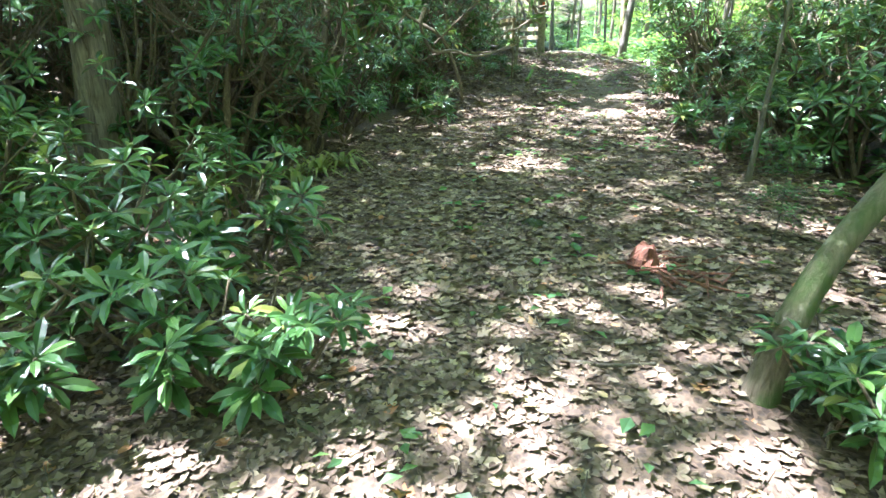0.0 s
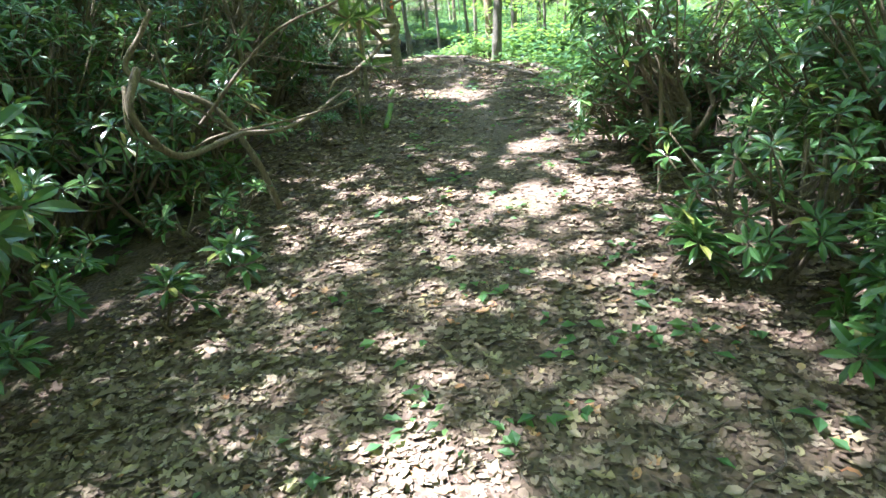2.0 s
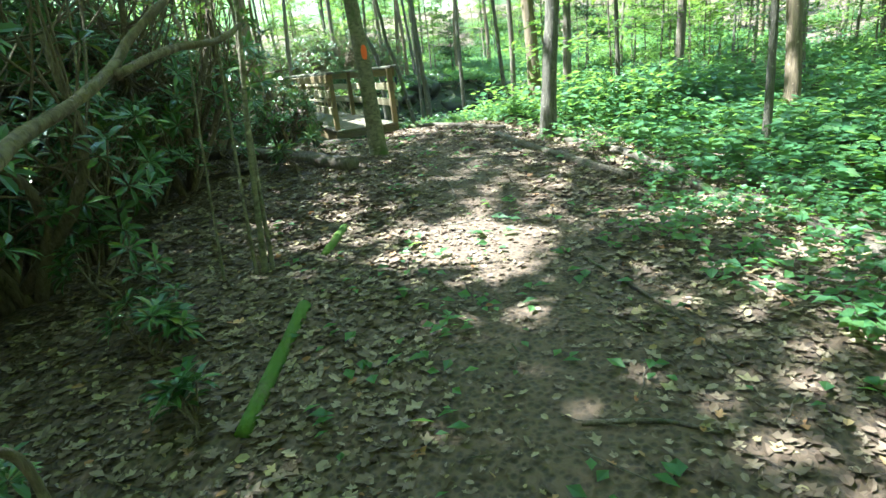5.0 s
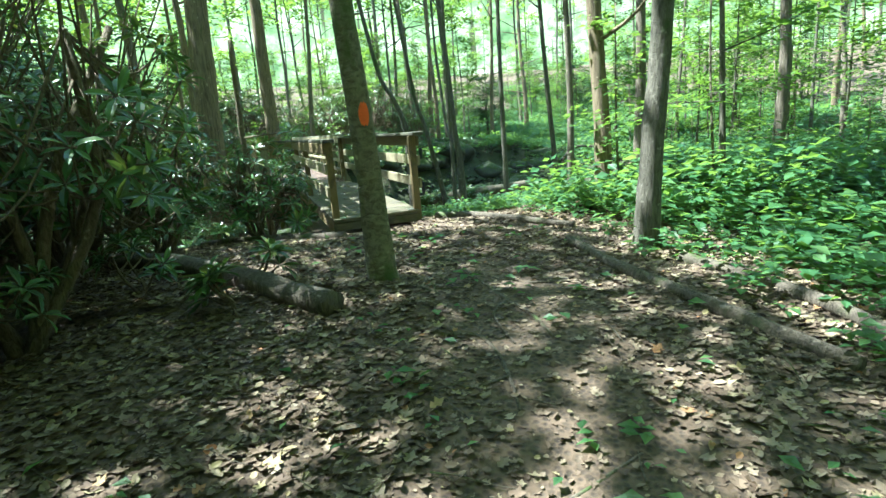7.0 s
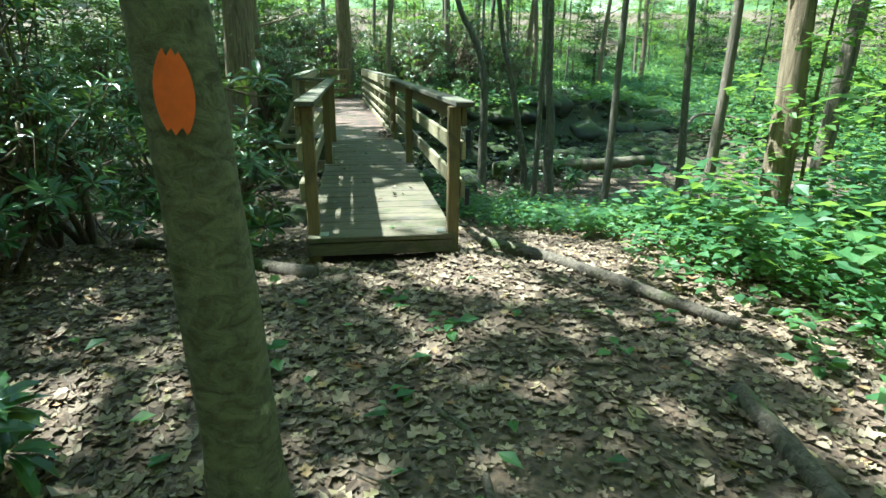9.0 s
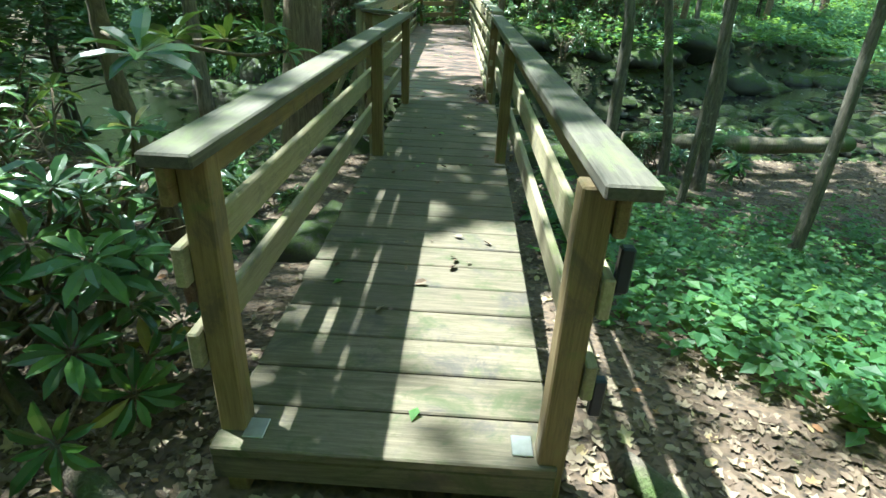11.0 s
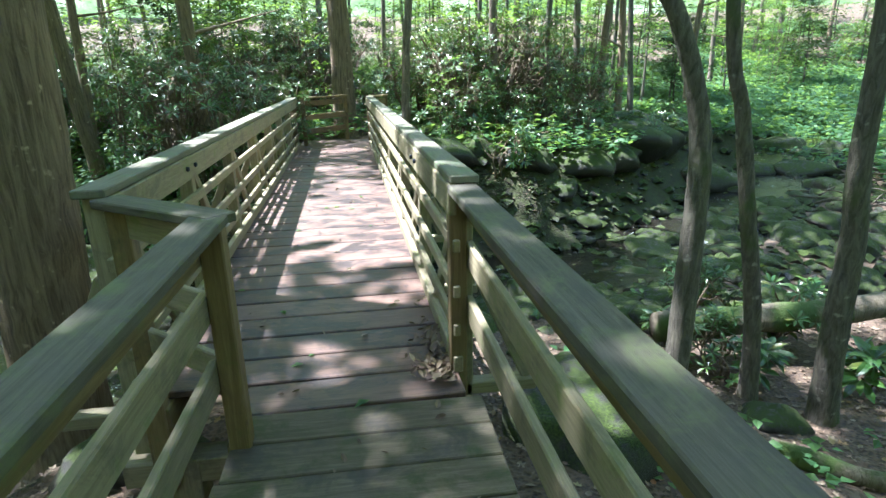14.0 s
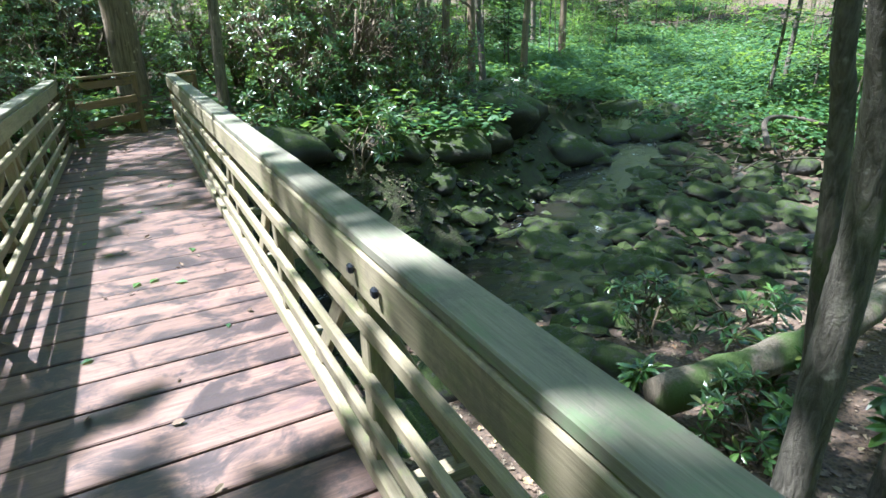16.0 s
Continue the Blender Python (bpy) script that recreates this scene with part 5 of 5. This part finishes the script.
def build_thickets():
    rnd = random.Random(31)
    s_at = 1.2
    while s_at < 8.3:
        for off, kinds in ((-3.3, (1, 3, 0)), (-4.6, (3, 3, 1)), (-6.2, (3,))):
            x, y = along_trail(s_at + rnd.uniform(-0.15, 0.15), off + rnd.uniform(-0.35, 0.35) - (0.9 if s_at < 2.4 else 0))
            plant(rnd.choice(kinds), x, y, rnd.uniform(0.8, 1.1), None, rnd, 4)
        if s_at < 5.2:
            for off, kinds in ((3.1, (0, 1, 4)), (4.5, (1, 3)), (6.0, (3, 1))):
                x, y = along_trail(s_at + rnd.uniform(-0.15, 0.15), off + rnd.uniform(-0.3, 0.5))
                plant(rnd.choice(kinds), x, y, rnd.uniform(0.8, 1.05), None, rnd, 4)
        s_at += 0.52
    for k in range(95):
        x, y = rnd.uniform(-14, 7), rnd.uniform(13.5, 26)
        d, side, _ = stream_distance(x, y)
        if side > 0 and d > 3.2 and not (abs(x) < 1.2 and y < 19.5):
            plant(rnd.choice((3, 1, 0)), x, y, rnd.uniform(0.7, 1.1), None, rnd, 4)
    for k in range(26):
        x, y = rnd.uniform(-12, -3.2), rnd.uniform(-3, 6)
        if stream_distance(x, y)[0] > 3.0:
            plant(rnd.choice((3, 1, 0, 4)), x, y, rnd.uniform(0.7, 1.0), None, rnd, 4)
    for k in range(80):
        x, y = rnd.uniform(-6, 9.5), rnd.uniform(12, 19)
        d, side, _ = stream_distance(x, y)
        if side > 0 and 1.7 < d < 4.5 and not (-1.6 < x < 0.8):
            plant(rnd.choice((2, 2, 4)), x, y, rnd.uniform(0.8, 1.2), None, rnd, 8)
    for x, y, k, s in ((-1.6, -11.2, 1, 1.0), (-1.25, -10.2, 4, 1.0), (-0.9, -10.7, 0, 1.0), (-0.5, -9.9, 4, 1.1), (-2.7, -13.2, 0, 0.8), (-2.9, -14.4, 4, 1.1)):
        plant(k, x + 0.55, y, s, None, rnd, 3)


build_thickets()


def understory_tree(seed, height, n, label, material):
    rnd, rng = random.Random(seed), np.random.default_rng(seed)
    ob = thing("understory_tree", label, "tree", None, "understory trees")
    pts = [(0, 0, -0.15), (0.1, 0.05, height * 0.4), (0.02, 0.2, height)]
    part_mesh("trunk", trunk_mesh("trunk", pts, 0.045, 0.012, GREYBARK, rnd, 8), ob)
    chunks, o, w = [], [], []
    for k in range(26):
        z = height * rnd.uniform(0.15, 1.0)
        a = rnd.uniform(0, 6.283)
        l = rnd.uniform(0.7, 1.7) * (1.2 - 0.6 * z / height)
        s, e = Vector((0.05, 0.05, z)), Vector((math.cos(a) * l, math.sin(a) * l, z + rnd.uniform(-0.2, 0.5)))
        chunks.append(limb_arrays(rnd, s, e, 0.012))
        for j in range(n // 26):
            p = s + (e - s) * rnd.uniform(0.3, 1.1) + Vector((rnd.gauss(0, 0.18), rnd.gauss(0, 0.18), rnd.gauss(0, 0.07)))
            o.append(tuple(p))
            b = a + rnd.uniform(-1.3, 1.3)
            w.append((math.cos(b), math.sin(b), rnd.uniform(-0.45, 0.1)))
    v, f = joined(chunks)
    tagged(part_mesh("limb", mesh_from("limb", v, f, GREYBARK, True), ob), kind="stuff")
    ln = 0.1 + 0.09 * rng.random(len(o))
    up = rng.normal(size=(len(o), 3)) * 0.25 + np.array([0, 0, 1])
    v, f = leaves(DIAMOND, o, w, up, ln, ln * 0.62)
    tagged(part_mesh("crown", mesh_from("crown", v, f, material), ob), kind="stuff")
    return ob


UNDER = [understory_tree(71, 4.5, 1300, "small leafy understory tree in dappled light", CANOPY), understory_tree(72, 6.0, 1700, "slender understory tree with layered green leaves", CANOPY),
         understory_tree(73, 3.4, 1500, "young hemlock with dark soft boughs", NEEDLE)]
for k, u in enumerate(UNDER):
    u.location = (5 * k, -80, land(5 * k, -80))


def cover_patch(seed):
    """A patch of leafy ground cover, three metres across."""
    rnd, rng = random.Random(seed), np.random.default_rng(seed)
    o, w, ln = [], [], []
    for _ in range(300):
        a, r = rnd.uniform(0, 6.283), 1.9 * math.sqrt(rnd.random())
        x, y, h = math.cos(a) * r, math.sin(a) * r, rnd.uniform(0.08, 0.5)
        for k in range(6):
            b = rnd.uniform(0, 6.283)
            o.append((x + math.cos(b) * 0.06, y + math.sin(b) * 0.06, h * rnd.uniform(0.4, 1)))
            w.append((math.cos(b), math.sin(b), rnd.uniform(-0.4, 0.2)))
            ln.append(rnd.uniform(0.08, 0.17))
    up = rng.normal(size=(len(o), 3)) * 0.25 + np.array([0, 0, 1])
    v, f = leaves(DIAMOND, o, w, up, ln, np.array(ln) * 0.7)
    return mesh_from("ground_cover", v, f, HERB)


def build_cover():
    rnd = random.Random(44)
    meshes = [cover_patch(k) for k in (81, 82, 83)]
    n = 0
    while n < 480:
        x, y = rnd.uniform(-26, 34), rnd.uniform(-30, 46)
        if n % 2:
            x, y = rnd.choice(((rnd.uniform(2, 26), rnd.uniform(16, 40)), (rnd.uniform(13, 27), rnd.uniform(15, 30)), (rnd.uniform(4, 24), rnd.uniform(-8, 13)), (rnd.uniform(-18, -3), rnd.uniform(12, 28))))
        off = trail_at(x, y)[0]
        d, side, _ = stream_distance(x, y)
        if (y < 2 and abs(off) < 4.6) or (d < (2.4 if side > 0 else 3.4) and x < 13.5) or (abs(x) < 2.2 and 0 < y < 18.5):
            continue
        if side < 0 and 0.5 < y < 15 and -9 < x < 13:
            continue
        ob = new("ground_cover", rnd.choice(meshes))
        slope_x, slope_y = land(x + 0.8, y) - land(x - 0.8, y), land(x, y + 0.8) - land(x, y - 0.8)
        ob.matrix_basis = Matrix.Translation((x, y, land(x, y))) @ pose(0, 0, 0, math.degrees(math.atan(slope_y / 1.6)), -math.degrees(math.atan(slope_x / 1.6)), 0) @ pose(0, 0, 0, 0, 0, rnd.uniform(0, 360)) @ Matrix.Diagonal((1.3, 1.3, rnd.uniform(0.8, 1.5), 1))
        tagged(ob, "leafy green ground cover under the trees", "ground cover", "ground cover", "stuff")
        n += 1
    n = 0
    while n < 250:
        x, y = rnd.uniform(-24, 34), rnd.uniform(-30, 44)
        off = trail_at(x, y)[0]
        if (y < 2 and abs(off) < 4.4) or keep_clear(x, y) or (0 < x < 12 and 0 < y < 17) or (abs(x) < 2.5 and y < 21) or (-9 < x < 0 and 0 < y < 15):
            continue
        s = rnd.uniform(0.8, 1.3)
        m = Matrix.Translation((x, y, land(x, y))) @ pose(0, 0, 0, 0, 0, rnd.uniform(0, 360)) @ Matrix.Diagonal((s, s, s, 1))
        copy_thing(UNDER[rnd.choice((0, 1, 1, 0, 2) if x > -3 else (2, 0, 1))], m)
        n += 1


build_cover()


def build_far_hemlocks():
    rnd = random.Random(92)
    n = 0
    while n < 45:
        x, y = rnd.choice(((rnd.uniform(-18, -3.5), rnd.uniform(12, 30)), (rnd.uniform(-18, -6), rnd.uniform(-8, 10))))
        d, side, _ = stream_distance(x, y)
        if d < 2.4 or abs(trail_at(x, y)[0]) < 5:
            continue
        s = rnd.uniform(0.7, 1.6) if x < 0 else rnd.uniform(0.25, 0.6)
        copy_thing(UNDER[2], Matrix.Translation((x, y, land(x, y))) @ pose(0, 0, 0, 0, 0, rnd.uniform(0, 360)) @ Matrix.Diagonal((s, s, s, 1)))
        n += 1


build_far_hemlocks()


def build_rubble():
    """Small stones between the boulders, too many to count."""
    rnd = random.Random(55)
    bm_v, bm_f = [], []
    base = [(1, 0, 0), (-1, 0, 0), (0, 1, 0), (0, -1, 0), (0, 0, 1), (0.6, 0.6, 0.55), (-0.6, 0.5, 0.6), (-0.5, -0.65, 0.5), (0.6, -0.6, 0.5)]
    faces = [(0, 5, 8), (0, 2, 5), (2, 6, 5), (2, 1, 6), (1, 7, 6), (1, 3, 7), (3, 8, 7), (3, 0, 8), (4, 5, 6), (4, 6, 7), (4, 7, 8), (4, 8, 5)]
    for _ in range(3600):
        i = rnd.randrange(3, len(STREAM) - 2)
        t = rnd.random()
        x = STREAM[i][0] + (STREAM[i + 1][0] - STREAM[i][0]) * t + rnd.gauss(0, 1.5)
        y = STREAM[i][1] + (STREAM[i + 1][1] - STREAM[i][1]) * t + rnd.gauss(0, 1.4)
        if i > 6 and rnd.random() < 0.6:
            x, y = rnd.uniform(4, 13), rnd.uniform(9.3, 14.5)
        s = 0.05 + 0.17 * rnd.random() ** 2
        a = rnd.uniform(0, 6.283)
        ca, sa, z = math.cos(a), math.sin(a), bed(x, y)
        n = len(bm_v)
        for px, py, pz in base:
            px, py, pz = px * s * rnd.uniform(0.8, 1.3), py * s * rnd.uniform(0.6, 0.9), pz * s * rnd.uniform(0.5, 0.8)
            bm_v.append((x + ca * px - sa * py, y + sa * px + ca * py, z + pz))
        bm_f += [tuple(q + n for q in f) for f in faces]
    tagged(new("rubble", mesh_from("rubble", bm_v, bm_f, ROCK, False)), "wet dark cobbles and rubble along the stream bed", "cobbles", kind="stuff")


build_rubble()


def build_deck_leaves():
    rnd, rng = random.Random(66), np.random.default_rng(66)
    for mat, n, label, seed in ((LITTER, 150, "small dead leaves and bits lying on the bridge planks", 1), (HERB, 34, "fallen green leaves lying on the bridge planks", 2)):
        o, w, ln = [], [], []
        for _ in range(n):
            y = rnd.uniform(0.1, 16.5)
            x = rnd.uniform(-0.45, 0.45) if y < 5.9 else rnd.uniform(span_left(y) + 0.1, span_right(y) - 0.1)
            a = rnd.uniform(0, 6.283)
            o.append((x, y, 0.006))
            w.append((math.cos(a), math.sin(a), 0.05))
            ln.append(rnd.uniform(0.02, 0.07) if mat == LITTER else rnd.uniform(0.04, 0.1))
        for _ in range(170 if mat == LITTER else 0):
            y = 5.75 + abs(rnd.gauss(0, 0.35))
            o.append((span_right(y) - abs(rnd.gauss(0, 0.07)) - 0.02, y, rnd.uniform(0.004, 0.03)))
            w.append((rnd.uniform(-1, 1), rnd.uniform(-1, 1), rnd.uniform(0, 0.3)))
            ln.append(rnd.uniform(0.03, 0.07))
        up = rng.normal(size=(len(o), 3)) * 0.12 + np.array([0, 0, 1])
        v, f = leaves(CURLED if mat == LITTER else OVAL_LEAF, o, w, up, ln, np.array(ln) * 0.6)
        tagged(new("deck_leaves", mesh_from("deck_leaves", v, f, mat)), label, "leaves", kind="stuff")


build_deck_leaves()


# ---- sprigs and small growth close to the path ----
SHRUBS.append(shrub(46, 0.2, 0.38, 2, 2, 0.21, "rosette of broad glossy rhododendron leaves", None, 13))
SHRUBS[5].location = (36, -72, land(36, -72))
for x, y, s in ((-7.8, -17.0, 1.0), (-7.4, -17.15, 1.0), (-8.15, -16.6, 1.2), (-8.35, -17.15, 1.1), (-8.0, -16.0, 1.2), (-7.6, -15.6, 1.1), (-8.6, -16.1, 1.3), (-5.15, -17.95, 0.9), (-4.95, -17.9, 1.0),
                (-5.4, -10.95, 1.0), (-5.85, -11.5, 1.1), (-2.9, -7.3, 0.8), (-3.1, -6.6, 0.9), (-2.7, -12.9, 1.1), (-2.4, -12.6, 1.0), (-1.0, -10.9, 1.0), (-1.5, -2.4, 0.9), (-1.7, -2.9, 1.0), (4.2, 8.0, 1.3), (3.7, 7.6, 1.1), (4.6, 7.2, 1.2), (3.2, 8.4, 1.0),
                (-1.7, 3.2, 1.0), (-2.2, 2.6, 1.2), (-1.45, 2.1, 0.9), (-2.7, 3.5, 1.1), (-1.35, 3.7, 0.8), (-3.1, 2.9, 1.2), (-2.0, 4.0, 1.0)):
    plant(5, x, y, s, None, random.Random(int(x * 100)), 6)


def leafy_bough(label, lines, radius, tips, length, seed):
    """A rhododendron stem with whorls of leaves at its ends."""
    ob = limb(label, lines, radius, seed, 0.25)
    ob.name = "rhododendron_bough"
    rng = np.random.default_rng(seed)
    base = Vector(lines[0][0])
    for p, d in tips:
        v, f = whorl(rng, np.array(Vector(p) - base), np.array(d, float), 12, length)
        part_mesh("leaf_whorl", mesh_from("leaf_whorl", v, f, RHODO), ob)


leafy_bough("rhododendron stem holding whorls of large leaves by the bridge", [
    [(-1.25, 1.4, -0.7), (-1.36, 1.4, 0.25), (-1.45, 1.4, 0.61), (-1.49, 1.4, 0.86), (-1.51, 1.4, 1.19), (-1.5, 1.4, 1.5), (-1.48, 1.42, 2.4)],
    [(-1.5, 1.4, 0.95), (-1.45, 1.9, 1.0), (-1.25, 2.4, 0.98), (-1.16, 2.56, 1.0)],
    [(-1.45, 1.9, 1.0), (-1.2, 2.3, 0.9), (-1.02, 2.6, 0.9)],
    [(-1.42, 1.4, 0.5), (-1.2, 1.2, 0.5), (-1.0, 1.0, 0.58)],
    [(-1.51, 1.4, 1.1), (-1.2, 1.0, 1.12), (-0.9, 0.62, 1.13)]], 0.055,
    [((-1.16, 2.56, 1.0), (0.2, 0.1, 1)), ((-1.02, 2.6, 0.9), (0.6, 0.2, 0.7)), ((-1.0, 1.0, 0.58), (0.3, -0.3, 1)), ((-0.9, 0.62, 1.13), (0.1, -0.2, 1)), ((-1.3, 2.3, 0.98), (-0.3, 0.5, 0.8)), ((-1.2, 1.2, 0.5), (-0.3, -0.4, 0.8)), ((-1.35, 1.75, 1.05), (-0.4, 0.1, 0.9))], 0.22, 91)
leafy_bough("rhododendron branch with drooping leaves over the trail", [
    [(-1.5, -11.6, -1.2), (-1.6, -11.6, 0.2), (-1.8, -11.45, 0.85)],
    [(-1.7, -11.5, 0.5), (-2.0, -11.3, 0.75), (-2.15, -11.2, 0.75)],
    [(-1.65, -11.55, 0.4), (-1.75, -11.1, 0.7), (-1.8, -10.8, 0.7)]], 0.02,
    [((-1.8, -11.45, 0.85), (0, 0.2, 1)), ((-2.15, -11.2, 0.75), (-0.6, 0.3, 0.2)), ((-1.8, -10.8, 0.7), (-0.2, 0.6, 0.4)), ((-1.9, -11.35, 0.7), (-0.3, -0.5, 0.4)), ((-1.75, -11.1, 0.7), (0.4, 0.2, 0.7))], 0.2, 92)
leafy_bough("rhododendron branch with big leaves beside the trail", [
    [(-5.3, -10.2, 0.1), (-4.7, -10.7, 0.72), (-4.2, -11.0, 0.93)],
    [(-4.4, -11.2, 0.6), (-4.1, -10.9, 0.8), (-3.95, -10.75, 0.8)],
    [(-5.0, -11.25, 0.65), (-4.4, -11.2, 0.5), (-4.05, -11.1, 0.45)]], 0.016,
    [((-4.2, -11.1, 0.95), (0.2, 0.2, 1)), ((-3.95, -10.75, 0.8), (0.5, 0.4, 0.6)), ((-4.05, -11.1, 0.45), (0.6, 0, 0.6)), ((-4.1, -10.9, 0.8), (-0.3, 0.5, 0.6))], 0.19, 93)

m = Matrix.Translation((-3.85, -16.1, land(-3.85, -16.1))) @ Matrix.Diagonal((0.2, 0.2, 0.22, 1))
copy_thing(UNDER[2], m)


def build_straps():
    """Flattened clump of long yellow-green strap leaves."""
    rnd, rng = random.Random(14), np.random.default_rng(14)
    chunks = []
    for cx, cy in ((-7.2, -13.5), (-6.95, -13.35), (-7.45, -13.75)):
        for k in range(34):
            a, l, h = rnd.uniform(0, 6.283), rnd.uniform(0.2, 0.42), rnd.uniform(0.05, 0.2)
            z = land(cx, cy)
            n = Vector((-math.sin(a), math.cos(a), 0))
            verts, faces = [], []
            for j in range(5):
                t = j / 4
                p = Vector((cx + math.cos(a) * l * t, cy + math.sin(a) * l * t, z + 0.02 + h * math.sin(math.pi * min(1, t * 1.05))))
                w = 0.016 * (1 - t ** 2) + 0.002
                verts += [p + n * w, p - n * w]
                if j:
                    faces.append((2 * j - 2, 2 * j - 1, 2 * j + 1, 2 * j))
            chunks.append((verts, faces))
    v, f = joined(chunks)
    tagged(new("strap_leaves", mesh_from("strap_leaves", v, f, STRAP)), "flattened clump of yellow-green strap-like leaves", "leaves", kind="stuff")


build_straps()


def build_stump():
    """A small rotten stub with reddish splinters round it."""
    rnd = random.Random(17)
    x, y = -5.0, -16.23
    ob = thing("stump", "small rotten brown stump with reddish splinters around", "stump", Matrix.Translation((x, y, land(x, y))))
    rings = 14
    verts, faces = [], []
    for i, (z, r) in enumerate(((-0.05, 0.13), (0.03, 0.1), (0.075, 0.085), (0.1, 0.065))):
        for k in range(rings):
            a = 2 * math.pi * k / rings
            rr = r * rnd.uniform(0.85, 1.15)
            verts.append((math.cos(a) * rr, math.sin(a) * rr, z + (rnd.uniform(-0.03, 0.07) if i == 3 else 0)))
        if i:
            b = (i - 1) * rings
            faces += [(b + k, b + (k + 1) % rings, b + rings + (k + 1) % rings, b + rings + k) for k in range(rings)]
    faces.append(tuple(range(3 * rings, 4 * rings)))
    part_mesh("stub", mesh_from("stub", verts, faces, REDROT), ob)
    for k in range(40):
        a, l = rnd.uniform(0, 6.283), rnd.uniform(0.14, 0.4)
        c = Vector((rnd.uniform(-0.15, 0.38), rnd.uniform(-0.45, 0.12), 0.03))
        d = Vector((math.cos(a), math.sin(a), rnd.uniform(-0.03, 0.12)))
        v, f = tube_arrays([c, c + d * l * 0.5, c + d * l], [0.009, 0.01, 0.004], 5)
        part_mesh("splinter", mesh_from("splinter", v, f, REDROT), ob)


build_stump()


def build_debris():
    """Flood-washed branches piled beside the upper stream."""
    rnd = random.Random(23)
    for k in range(46):
        x, y = rnd.uniform(9, 13.5), rnd.uniform(12.2, 15)
        a, l = rnd.uniform(-0.7, 0.9), rnd.uniform(0.6, 2.0)
        z = bed(x, y) + rnd.uniform(0.1, 0.4)
        pts = [(x + math.cos(a) * l * t, y + math.sin(a) * l * t, z + rnd.uniform(-0.06, 0.08)) for t in (0, 0.35, 0.7, 1)]
        log("bare washed-up branch on the stones", pts, rnd.uniform(0.012, 0.03), 0.008, DEADWOOD, 200 + k, "driftwood", "branch", 6)["group"] = "driftwood pile"


build_debris()
